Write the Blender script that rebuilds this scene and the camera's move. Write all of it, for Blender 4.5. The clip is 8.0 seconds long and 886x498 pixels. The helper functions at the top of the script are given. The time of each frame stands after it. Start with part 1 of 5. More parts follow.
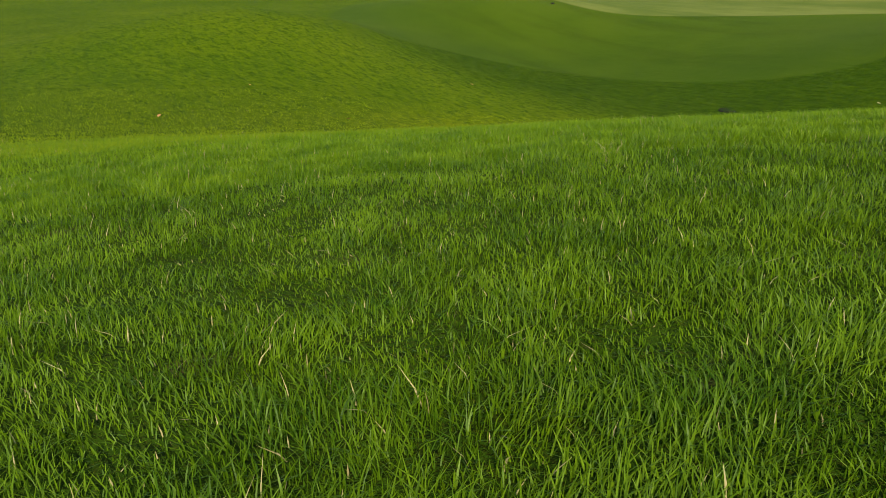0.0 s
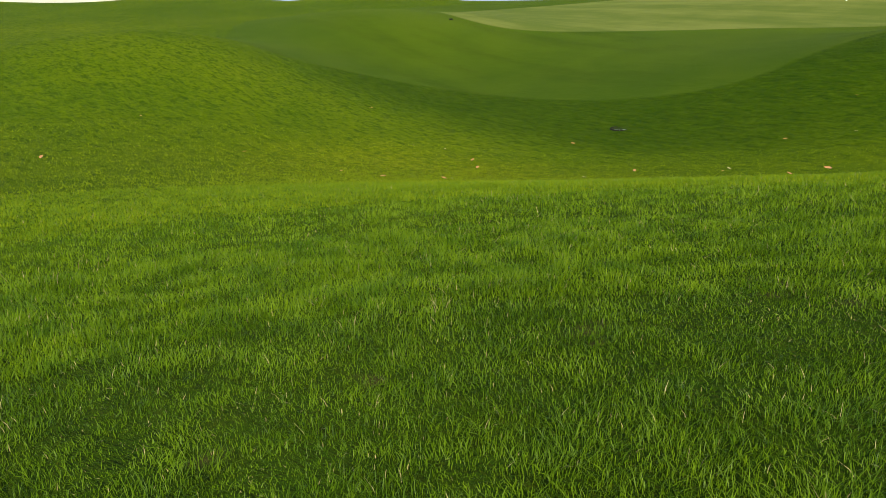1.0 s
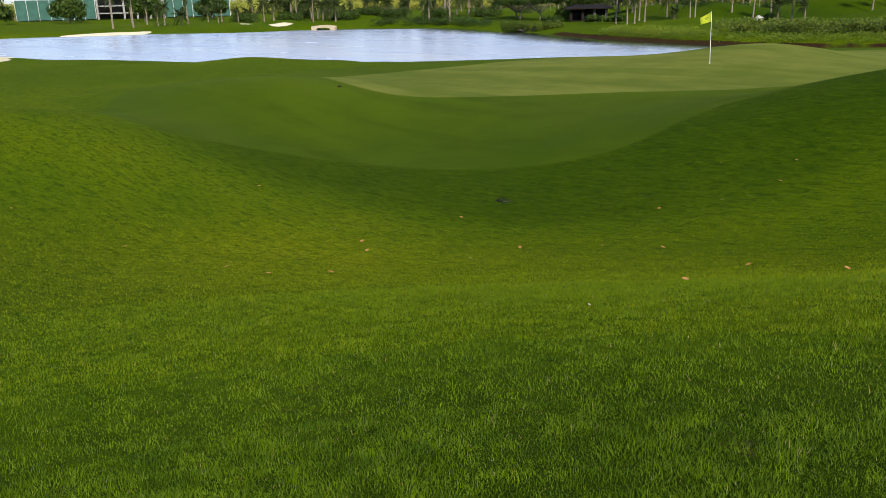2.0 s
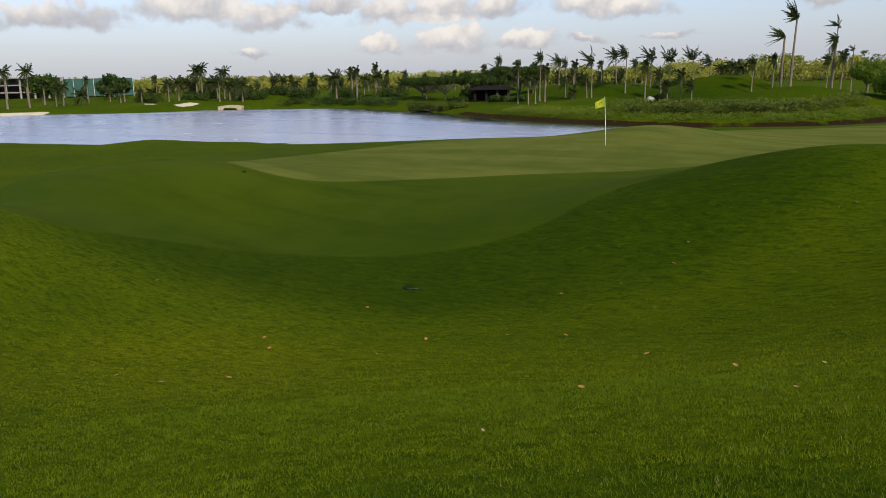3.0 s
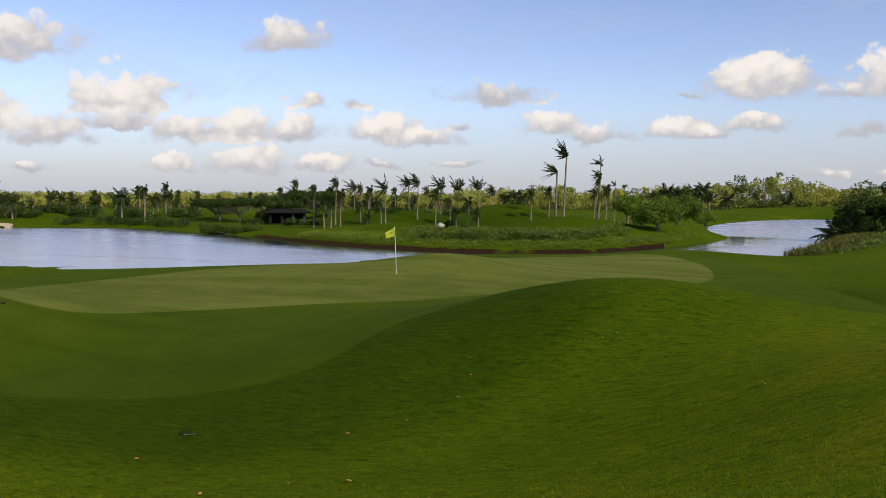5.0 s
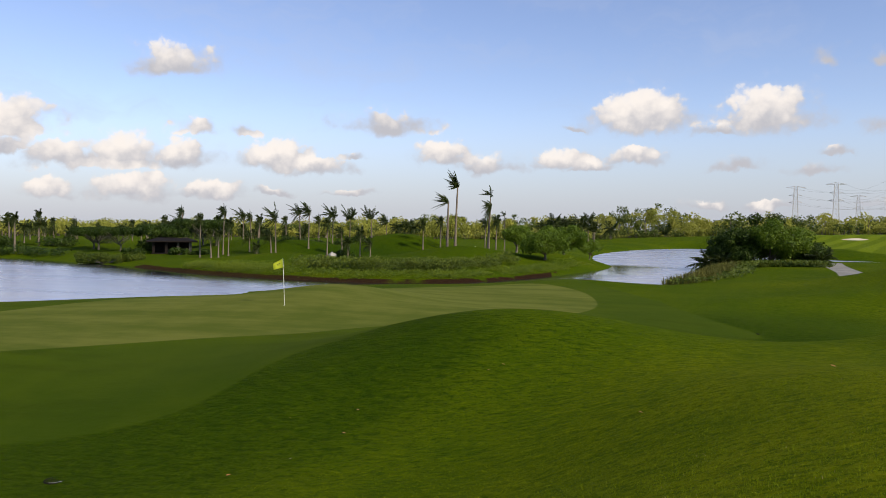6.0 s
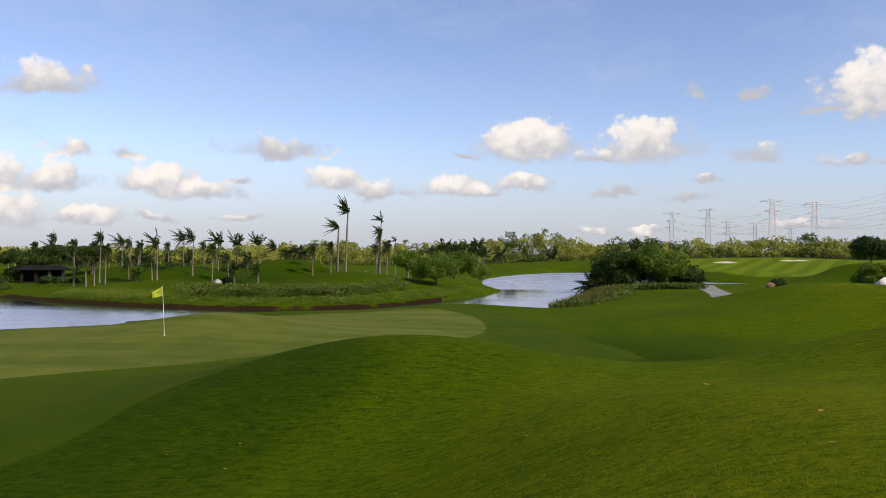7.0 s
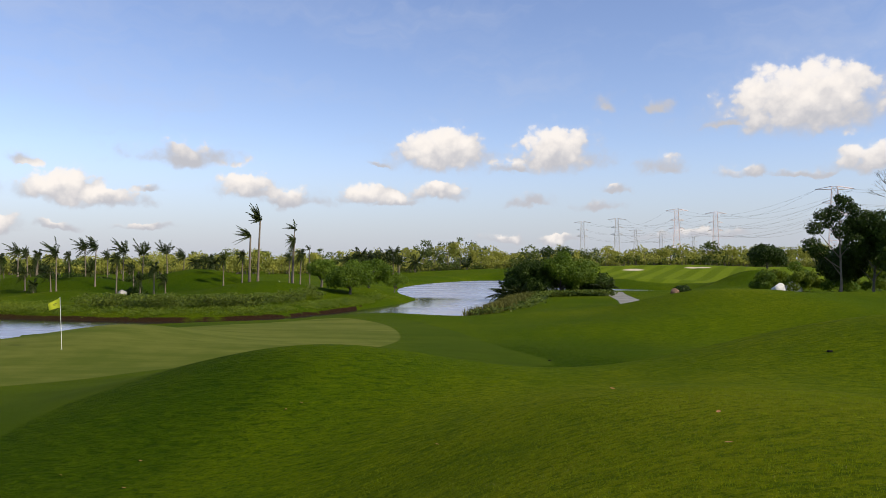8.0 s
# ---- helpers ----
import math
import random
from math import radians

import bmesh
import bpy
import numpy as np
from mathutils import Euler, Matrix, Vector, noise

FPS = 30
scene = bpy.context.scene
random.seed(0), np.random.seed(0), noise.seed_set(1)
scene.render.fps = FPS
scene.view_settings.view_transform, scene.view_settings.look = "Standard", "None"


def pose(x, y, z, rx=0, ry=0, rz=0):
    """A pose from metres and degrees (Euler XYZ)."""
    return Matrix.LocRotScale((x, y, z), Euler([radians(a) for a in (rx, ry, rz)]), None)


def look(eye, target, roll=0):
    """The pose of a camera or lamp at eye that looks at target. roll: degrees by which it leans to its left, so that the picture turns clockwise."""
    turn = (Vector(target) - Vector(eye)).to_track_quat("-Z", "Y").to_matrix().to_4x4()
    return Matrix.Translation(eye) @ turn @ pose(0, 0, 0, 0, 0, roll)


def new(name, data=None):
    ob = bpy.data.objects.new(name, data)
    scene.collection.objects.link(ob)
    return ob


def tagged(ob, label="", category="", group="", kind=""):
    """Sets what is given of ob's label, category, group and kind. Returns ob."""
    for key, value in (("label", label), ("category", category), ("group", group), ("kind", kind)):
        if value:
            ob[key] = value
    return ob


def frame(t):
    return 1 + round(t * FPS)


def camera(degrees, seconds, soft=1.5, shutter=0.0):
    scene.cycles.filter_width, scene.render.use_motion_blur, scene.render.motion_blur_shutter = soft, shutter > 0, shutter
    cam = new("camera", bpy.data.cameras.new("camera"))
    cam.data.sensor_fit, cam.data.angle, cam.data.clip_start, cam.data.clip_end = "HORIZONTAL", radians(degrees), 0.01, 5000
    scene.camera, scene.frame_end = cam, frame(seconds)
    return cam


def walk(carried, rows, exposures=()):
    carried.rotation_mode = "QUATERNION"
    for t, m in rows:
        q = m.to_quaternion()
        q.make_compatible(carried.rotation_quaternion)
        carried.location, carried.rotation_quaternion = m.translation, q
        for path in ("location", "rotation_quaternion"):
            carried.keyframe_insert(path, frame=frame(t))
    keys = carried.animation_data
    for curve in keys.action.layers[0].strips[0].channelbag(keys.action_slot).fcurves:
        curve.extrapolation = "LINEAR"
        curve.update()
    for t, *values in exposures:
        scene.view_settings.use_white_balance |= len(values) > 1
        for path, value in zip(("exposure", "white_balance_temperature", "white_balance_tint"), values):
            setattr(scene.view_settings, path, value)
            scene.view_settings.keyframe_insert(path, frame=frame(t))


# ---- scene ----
cam = camera(58.9, 8.0, soft=0.7)
PATH = [
    (0, (-0.630, -1.110, 3.564), (-2.207, -0.114, 2.839), -1.45),
    (0.5, (-0.601, -1.028, 3.701), (-2.119, 0.054, 2.976), -1.45),
    (1, (-0.560, -0.918, 3.930), (-2.011, 0.258, 3.213), -1.28),
    (1.5, (-0.543, -0.822, 4.221), (-1.922, 0.458, 3.542), -1.35),
    (1.7, (-0.528, -0.774, 4.346), (-1.878, 0.549, 3.693), -1.34),
    (2.8, (-0.513, -0.525, 4.718), (-1.705, 1.012, 4.252), -1.23),
    (3, (-0.498, -0.493, 4.773), (-1.663, 1.075, 4.343), -1.16),
    (3.5, (-0.472, -0.424, 4.887), (-1.556, 1.222, 4.550), -0.65),
    (4, (-0.430, -0.360, 4.965), (-1.410, 1.365, 4.715), -0.12),
    (4.5, (-0.367, -0.322, 5.037), (-1.230, 1.473, 4.856), 0.19),
    (6, (-0.172, -0.246, 5.208), (-0.657, 1.694, 5.153), 0.66),
    (6.5, (-0.121, -0.176, 5.223), (-0.469, 1.793, 5.206), 0.59),
    (7, (-0.093, -0.097, 5.219), (-0.307, 1.891, 5.231), 0.38),
    (7.5, (-0.038, -0.055, 5.214), (-0.133, 1.942, 5.242), 0.20),
    (8, (0.001, 0.003, 5.203), (0.001, 2.002, 5.238), 0.14),
]
EXPOSURES = [(0, 0.82, 6700, 2), (1.0, 0.90, 6700, 2), (1.7, 0.74, 6700, 3), (2.8, -0.1, 6850, 10), (4.0, -0.14, 6850, 11), (6.0, -0.02, 6850, 12), (8, 0.0, 6800, 11)]
walk(cam, [(t, look(eye, target, roll)) for t, eye, target, roll in PATH], EXPOSURES)

# ---- sky and sun ----
SUN_AZ, SUN_EL, SUN_POWER, SKY_POWER, CLOUD_POWER = 117.0, 36.0, 5.0, 0.148, 0.88


class Nodes:
    """Short writing for node trees."""

    def __init__(self, tree):
        self.tree = tree
        self.tree.nodes.clear()

    def add(self, kind):
        return self.tree.nodes.new(kind)

    def link(self, a, b):
        self.tree.links.new(a, b)

    def put(self, socket, value):
        if isinstance(value, bpy.types.NodeSocket):
            self.link(value, socket)
        elif value is not None:
            socket.default_value = value

    def math(self, op, a, b=None, c=None, clamp=False):
        node = self.add("ShaderNodeMath")
        node.operation, node.use_clamp = op, clamp
        for n, v in enumerate((a, b, c)):
            self.put(node.inputs[n], v)
        return node.outputs[0]

    def vec(self, op, a, b=None):
        node = self.add("ShaderNodeVectorMath")
        node.operation = op
        self.put(node.inputs[0], a)
        if b is not None:
            self.put(node.inputs[1], b)
        return node.outputs["Value"] if op in ("LENGTH", "DOT_PRODUCT") else node.outputs[0]

    def noise(self, at, scale, detail=4.0, rough=0.55, kind="Fac", twist=0.0):
        node = self.add("ShaderNodeTexNoise")
        if at is not None:
            self.link(at, node.inputs["Vector"])
        node.inputs["Scale"].default_value = scale
        node.inputs["Detail"].default_value = detail
        node.inputs["Roughness"].default_value = rough
        node.inputs["Distortion"].default_value = twist
        return node.outputs[kind]

    def span(self, value, a, b, lo=0.0, hi=1.0, smooth=True):
        node = self.add("ShaderNodeMapRange")
        node.interpolation_type = "SMOOTHSTEP" if smooth else "LINEAR"
        for key, v in (("Value", value), ("From Min", a), ("From Max", b), ("To Min", lo), ("To Max", hi)):
            self.put(node.inputs[key], v)
        return node.outputs[0]

    def mix(self, fac, a, b, blend="MIX"):
        node = self.add("ShaderNodeMix")
        node.data_type, node.blend_type = "RGBA", blend
        self.put(node.inputs[0], fac)
        for socket, v in ((node.inputs[6], a), (node.inputs[7], b)):
            self.put(socket, (*v, 1.0) if isinstance(v, tuple) and len(v) == 3 else v)
        return node.outputs[2]

    def cells(self, at, scale):
        node = self.add("ShaderNodeTexVoronoi")
        node.feature = "SMOOTH_F1"
        self.link(at, node.inputs["Vector"])
        node.inputs["Scale"].default_value = scale
        node.inputs["Smoothness"].default_value = 0.35
        return node.outputs["Distance"]

    def attr(self, name):
        node = self.add("ShaderNodeAttribute")
        node.attribute_name = name
        return node.outputs["Fac"]

    def bump(self, height, strength, distance, normal=None):
        node = self.add("ShaderNodeBump")
        node.inputs["Strength"].default_value = strength
        node.inputs["Distance"].default_value = distance
        self.link(height, node.inputs["Height"])
        if normal is not None:
            self.link(normal, node.inputs["Normal"])
        return node.outputs[0]


# Clouds: azimuth, elevation, width, height in degrees, whiteness
CLOUDS_A = [
    (-61.9, 4.3, 10, 2.6, 0.7), (-51.8, 10.0, 12, 3.4, 0.95), (-53.4, 5.3, 8.2, 3.3, 0.95), (-48.6, 4.3, 6.8, 2.4, 0.85),
    (-43.7, 6.7, 7.4, 3.4, 1.0), (-44.3, 5.2, 7, 1.8, 0.75), (-39.8, 4.6, 5.8, 2.3, 0.9), (-35.9, 5.0, 5.4, 3.2, 1.0),
    (-32.4, 5.1, 4.6, 2.8, 0.9), (-35.8, 2.6, 6, 2.3, 1.0), (-40.7, 2.3, 3.4, 1.6, 1.0), (-30.5, 2.4, 5.2, 1.5, 0.85),
    (-49.5, 1.9, 2.8, 0.9, 0.7), (-31.5, 6.9, 3.2, 1.8, 0.7), (-28.1, 6.9, 2.2, 1.6, 0.35), (-32.8, 11.3, 6.2, 3.0, 0.8),
]
CLOUDS_B = [
    (-26.0, 5.0, 4.6, 2.5, 1.0), (-23.0, 4.3, 4.4, 1.5, 0.95), (-18.1, 7.6, 8.2, 2.4, 0.5), (-20.6, 5.0, 2.7, 0.9, 0.5),
    (-26.2, 2.5, 2.8, 0.8, 0.6), (-20.6, 2.4, 4.2, 0.7, 0.7), (-13.9, 5.4, 4.4, 2.3, 0.95), (-10.9, 4.8, 5, 1.9, 0.75),
    (-5.6, 5.1, 4.6, 1.8, 1.0), (-3.4, 4.6, 3.4, 1.1, 0.8), (-0.4, 5.2, 4.6, 1.8, 0.85), (0.2, 8.3, 7.0, 3.6, 1.0),
    (-4.5, 7.4, 2.7, 0.5, 0.1), (8.2, 8.2, 6.4, 4.0, 1.0), (5.0, 7.0, 3.2, 1.2, 0.6), (15.6, 7.0, 3.4, 1.8, 0.5),
]
CLOUDS_C = [
    (6.4, 4.5, 4.6, 1.4, 0.25), (11.4, 4.4, 3.6, 1.3, 0.45), (12.6, 5.5, 2.3, 0.9, 0.5), (21.0, 6.5, 3.0, 1.2, 0.7),
    (24.5, 6.2, 6.0, 0.8, 0.35), (25.0, 11.0, 10.8, 5.6, 1.0), (29.0, 6.8, 5.4, 2.3, 0.9), (12.0, 11.5, 2.4, 2.2, 0.3),
    (15.2, 11.2, 2.2, 1.6, 0.35), (4.4, 1.8, 3.2, 0.8, 0.8), (8.6, 1.7, 3.4, 0.9, 0.8), (18.0, 2.2, 9, 1.0, 0.6),
    (20.0, 9.6, 4.0, 1.2, 0.3), (36.0, 9.0, 9, 4.0, 0.9), (-74.0, 8.0, 10, 3.5, 0.9), (55.0, 14.0, 14, 5.0, 0.9),
]


def make_world():
    world = bpy.data.worlds.new("sky")
    scene.world = world
    world.use_nodes = True
    n = Nodes(world.node_tree)
    sky = n.add("ShaderNodeTexSky")
    sky.sky_type, sky.sun_disc = "NISHITA", False
    sky.sun_elevation, sky.sun_rotation = radians(SUN_EL), radians(SUN_AZ)
    sky.air_density, sky.dust_density, sky.ozone_density = 1.0, 0.3, 2.5
    way = n.add("ShaderNodeTexCoord").outputs["Generated"]
    axis = n.add("ShaderNodeSeparateXYZ")
    n.link(way, axis.inputs[0])
    deg = 180.0 / math.pi
    az = n.math("MULTIPLY", n.math("ARCTAN2", axis.outputs[0], axis.outputs[1]), deg)
    el = n.math("MULTIPLY", n.math("ARCSINE", axis.outputs[2]), deg)
    flat = n.add("ShaderNodeCombineXYZ")
    n.link(az, flat.inputs[0])
    n.link(el, flat.inputs[1])
    at = flat.outputs[0]
    # lumpy edges: coarse billows and fine curls
    big = n.vec("SUBTRACT", n.noise(at, 0.45, 2.0, 0.45, "Color"), (0.5, 0.5, 0.5))
    fine = n.vec("SUBTRACT", n.noise(at, 1.5, 4.0, 0.55, "Color"), (0.5, 0.5, 0.5))
    bent = n.vec("ADD", n.vec("ADD", at, n.vec("MULTIPLY", big, (3.0, 1.5, 0))), n.vec("MULTIPLY", fine, (0.8, 0.6, 0)))
    cover, lit, white = None, None, None
    for az0, el0, w, h, bright in CLOUDS_A + CLOUDS_B + CLOUDS_C:
        v = n.vec("MULTIPLY", n.vec("SUBTRACT", bent, (az0, el0 - 0.22 * h, 0)), (1.50 / w, 1.42 / h, 1))
        r = n.vec("LENGTH", n.vec("MAXIMUM", v, n.vec("MULTIPLY", v, (1, -2.6, 1))))
        s = n.vec("LENGTH", n.vec("SUBTRACT", v, (-0.12, 0.72, 0)))
        k = n.math("MULTIPLY_ADD", r, 1.0, (1.0 - bright) * 0.28)
        s = n.math("ADD", s, (1.0 - bright) * 0.9)
        cover = k if cover is None else n.math("MINIMUM", cover, k)
        lit = s if lit is None else n.math("MINIMUM", lit, s)
    puff = n.math("SUBTRACT", n.noise(at, 1.7, 4.0, 0.45), 0.5)
    # heaped, rounded billows of two sizes
    curl = n.vec("ADD", at, n.vec("MULTIPLY", fine, (0.7, 0.6, 0)))
    heap = n.math("SUBTRACT", n.cells(n.vec("MULTIPLY", curl, (1.0, 1.25, 1)), 0.85), 0.42)
    knob = n.math("SUBTRACT", n.cells(curl, 2.6), 0.42)
    billow = n.math("MULTIPLY_ADD", heap, 0.44, n.math("MULTIPLY", knob, 0.15))
    cover = n.math("ADD", n.math("ADD", cover, billow), n.math("MULTIPLY", puff, 0.30))
    shade = n.math("ADD", lit, n.math("MULTIPLY", n.math("SUBTRACT", n.noise(at, 0.9, 3.0, 0.5), 0.5), 0.7))
    shade = n.math("ADD", shade, n.math("MULTIPLY", billow, 0.9))
    bright_side = n.span(shade, 1.15, 0.20)
    tone = n.mix(bright_side, (0.60, 0.625, 0.70), (1.10, 1.06, 1.03))
    # crisp heaped tops, thin drifting bases
    thick = n.math("MULTIPLY_ADD", n.span(cover, 1.00, n.span(bright_side, 0.0, 0.7, 0.30, 0.78)), 0.75, n.math("MULTIPLY", n.span(cover, 1.22, 0.50), 0.25))
    # thin high veil and haze near the horizon
    veil_at = n.vec("MULTIPLY", n.vec("ADD", at, n.vec("MULTIPLY", big, (8, 3, 0))), (0.25, 1.0, 1))
    veil = n.math("MULTIPLY", n.span(n.noise(veil_at, 0.22, 5.0, 0.6), 0.42, 0.78), 0.34)
    haze = n.span(el, 9.0, -0.5)
    sky_bg = n.add("ShaderNodeBackground")
    n.link(n.mix(1.0, sky.outputs[0], (1.06, 1.0, 1.14), "MULTIPLY"), sky_bg.inputs["Color"])
    sky_bg.inputs["Strength"].default_value = SKY_POWER
    veil_bg = n.add("ShaderNodeBackground")
    n.link(n.mix(n.span(el, 3.0, 14.0), (0.475, 0.557, 0.71), (0.60, 0.69, 0.90)), veil_bg.inputs["Color"])
    veil_bg.inputs["Strength"].default_value = CLOUD_POWER
    cloud_bg = n.add("ShaderNodeBackground")
    n.link(tone, cloud_bg.inputs["Color"])
    cloud_bg.inputs["Strength"].default_value = CLOUD_POWER
    one = n.add("ShaderNodeMixShader")
    n.link(n.math("MAXIMUM", veil, n.math("MULTIPLY", haze, 0.85), clamp=True), one.inputs[0])
    n.link(sky_bg.outputs[0], one.inputs[1])
    n.link(veil_bg.outputs[0], one.inputs[2])
    two = n.add("ShaderNodeMixShader")
    n.link(thick, two.inputs[0])
    n.link(one.outputs[0], two.inputs[1])
    n.link(cloud_bg.outputs[0], two.inputs[2])
    out = n.add("ShaderNodeOutputWorld")
    n.link(two.outputs[0], out.inputs[0])


make_world()
sun_way = Vector((math.sin(radians(SUN_AZ)) * math.cos(radians(SUN_EL)), math.cos(radians(SUN_AZ)) * math.cos(radians(SUN_EL)), math.sin(radians(SUN_EL))))
sun = new("sun", bpy.data.lights.new("sun", "SUN"))
sun.data.energy, sun.data.angle, sun.data.color = SUN_POWER, radians(8.0), (1.0, 0.92, 0.77)
sun.matrix_world = look(sun_way * 100, (0, 0, 0))

# ---- materials ----
def material(name):
    m = bpy.data.materials.new(name)
    m.use_nodes = True
    n = Nodes(m.node_tree)
    out = n.add("ShaderNodeOutputMaterial")
    bsdf = n.add("ShaderNodeBsdfPrincipled")
    n.link(bsdf.outputs[0], out.inputs[0])
    return m, n, bsdf, out


def place_of(n):
    return n.add("ShaderNodeTexCoord").outputs["Object"]


def plain(name, low, high, rough=0.8, scale=6.0, metal=0.0, bump=0.3, size=0.02, per_island=False, glow=0.0):
    """A surface of two tones, mottled at two scales, with fine relief."""
    m, n, bsdf, out = material(name)
    at = place_of(n)
    mottle = n.math("MULTIPLY_ADD", n.noise(at, scale, 5.0, 0.6), 0.6, n.math("MULTIPLY", n.noise(at, scale * 9, 3.0), 0.4))
    tone = n.mix(n.span(mottle, 0.3, 0.7), low, high)
    if per_island:
        lot = n.add("ShaderNodeNewGeometry").outputs["Random Per Island"]
        one = n.add("ShaderNodeObjectInfo").outputs["Random"]
        tone = n.mix(n.math("MULTIPLY", lot, 0.85), tone, n.mix(0.5, low, high))
        dark = n.math("MULTIPLY_ADD", lot, 0.6, n.math("MULTIPLY_ADD", one, 0.3, 0.55))
        grey = n.add("ShaderNodeCombineColor")
        for k in range(3):
            n.link(dark, grey.inputs[k])
        tone = n.mix(1.0, tone, grey.outputs[0], "MULTIPLY")
    n.link(tone, bsdf.inputs["Base Color"])
    bsdf.inputs["Roughness"].default_value = rough
    bsdf.inputs["Metallic"].default_value = metal
    if bump:
        n.link(n.bump(n.noise(at, scale * 14, 4.0), bump, size), bsdf.inputs["Normal"])
    return m


def foliage(name, low, high, through_light=0.35, rough=0.5, spread=0.7, patch=0.5):
    """Leaves: each one a little different, with light passing through."""
    m, n, bsdf, out = material(name)
    lot = n.add("ShaderNodeNewGeometry").outputs["Random Per Island"]
    one = n.add("ShaderNodeObjectInfo").outputs["Random"]
    at = place_of(n)
    fac = n.math("MULTIPLY_ADD", lot, spread, n.math("MULTIPLY", n.span(n.noise(at, patch, 3.0), 0.3, 0.7), 1.0 - spread), clamp=True)
    fac = n.math("ADD", fac, n.math("MULTIPLY_ADD", one, 0.3, -0.15), clamp=True)
    tone = n.mix(fac, low, high)
    n.link(tone, bsdf.inputs["Base Color"])
    bsdf.inputs["Roughness"].default_value = rough
    bsdf.inputs["Specular IOR Level"].default_value = 0.15
    back = n.add("ShaderNodeBsdfTranslucent")
    n.link(n.mix(0.5, tone, high), back.inputs["Color"])
    both = n.add("ShaderNodeMixShader")
    both.inputs[0].default_value = through_light
    n.link(bsdf.outputs[0], both.inputs[1])
    n.link(back.outputs[0], both.inputs[2])
    n.link(both.outputs[0], out.inputs[0])
    return m


def turf_material():
    """The whole ground: rough, mown apron, green, fairway stripes, sand, waterside bank, path; hollow shade painted in.
    """
    m, n, bsdf, out = material("turf")
    at = place_of(n)
    wide, mid, small, tiny = n.noise(at, 0.09, 4.0, 0.55), n.noise(at, 0.7, 5.0, 0.6), n.noise(at, 9.0, 6.0, 0.8), n.noise(at, 60.0, 3.0, 0.7)
    tuft = n.noise(at, 2.2, 6.0, 0.72, "Fac", 0.6)
    mess = n.math("ADD", n.math("MULTIPLY", wide, 0.45), n.math("ADD", n.math("MULTIPLY", mid, 0.3), n.math("MULTIPLY", small, 0.25)))
    rough = n.mix(n.span(mess, 0.32, 0.68), (0.033, 0.066, 0.0010), (0.075, 0.104, 0.0013))
    # tufts: shade in dips between clumps of leaning grass painted in, at two sizes
    lay = n.add("ShaderNodeMapping")
    lay.inputs["Rotation"].default_value = (0, 0, radians(-28))
    lay.inputs["Scale"].default_value = (0.62, 1.75, 1.0)
    n.link(at, lay.inputs["Vector"])
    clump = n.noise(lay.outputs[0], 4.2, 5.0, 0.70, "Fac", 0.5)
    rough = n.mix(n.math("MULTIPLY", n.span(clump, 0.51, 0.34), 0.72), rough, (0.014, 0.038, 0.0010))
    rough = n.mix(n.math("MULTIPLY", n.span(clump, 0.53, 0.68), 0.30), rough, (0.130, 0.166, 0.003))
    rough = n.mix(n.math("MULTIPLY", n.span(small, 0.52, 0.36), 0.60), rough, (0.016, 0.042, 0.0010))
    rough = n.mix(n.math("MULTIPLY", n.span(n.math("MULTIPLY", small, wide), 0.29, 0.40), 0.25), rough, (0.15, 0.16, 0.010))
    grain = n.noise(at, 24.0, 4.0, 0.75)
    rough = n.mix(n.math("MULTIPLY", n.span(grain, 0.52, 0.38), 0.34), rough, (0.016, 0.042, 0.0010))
    # dark thatch under the near blades, with the shade between them put in
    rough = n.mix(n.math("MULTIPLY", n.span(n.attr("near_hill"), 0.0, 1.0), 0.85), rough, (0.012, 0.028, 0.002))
    # shade of hollows and light of rises painted in, along with greener, drier grass
    turf_shade = n.math("ADD", n.attr("turf_shade"), n.math("MULTIPLY", n.math("SUBTRACT", mid, 0.5), 0.5))
    shade_mix = n.math("MULTIPLY", n.span(turf_shade, 0.05, 0.95), 0.85)
    rough = n.mix(shade_mix, rough, n.mix(1.0, rough, (0.40, 0.54, 0.6), "MULTIPLY"))
    rough = n.mix(n.math("MULTIPLY", n.span(turf_shade, -0.05, -0.9), 0.6), rough, n.mix(1.0, rough, (1.75, 1.42, 0.9), "MULTIPLY"))
    bare = n.math("MULTIPLY", n.span(n.noise(at, 3.4, 3.0, 0.6), 0.63, 0.72), n.span(n.attr("near_hill"), 0.2, 0.8))
    rough = n.mix(n.math("MULTIPLY", bare, 0.45), rough, (0.060, 0.038, 0.018))
    jitter = n.math("MULTIPLY", n.math("SUBTRACT", small, 0.5), 0.25)
    apron_sd = n.math("ADD", n.attr("apron_sd"), jitter)
    green_sd = n.math("ADD", n.attr("green_sd"), n.math("MULTIPLY", jitter, 0.4))
    apron = n.mix(n.span(n.math("ADD", n.math("MULTIPLY", mid, 0.4), n.math("MULTIPLY", wide, 0.6)), 0.35, 0.65), (0.032, 0.055, 0.002), (0.051, 0.073, 0.003))
    apron = n.mix(n.math("MULTIPLY", n.span(tiny, 0.6, 0.4), 0.25), apron, (0.042, 0.08, 0.005))
    # the same painted hollow shade, weaker, on the apron
    apron = n.mix(n.math("MULTIPLY", n.span(turf_shade, 0.0, 0.9), 0.28), apron, n.mix(1.0, apron, (0.50, 0.60, 0.6), "MULTIPLY"))
    streak_at = n.vec("MULTIPLY", at, (0.10, 0.55, 0.2))
    streak = n.noise(streak_at, 1.0, 5.0, 0.6)
    apron = n.mix(n.math("MULTIPLY", n.span(streak, 0.52, 0.36), 0.45), apron, n.mix(1.0, apron, (0.62, 0.66, 0.7), "MULTIPLY"))
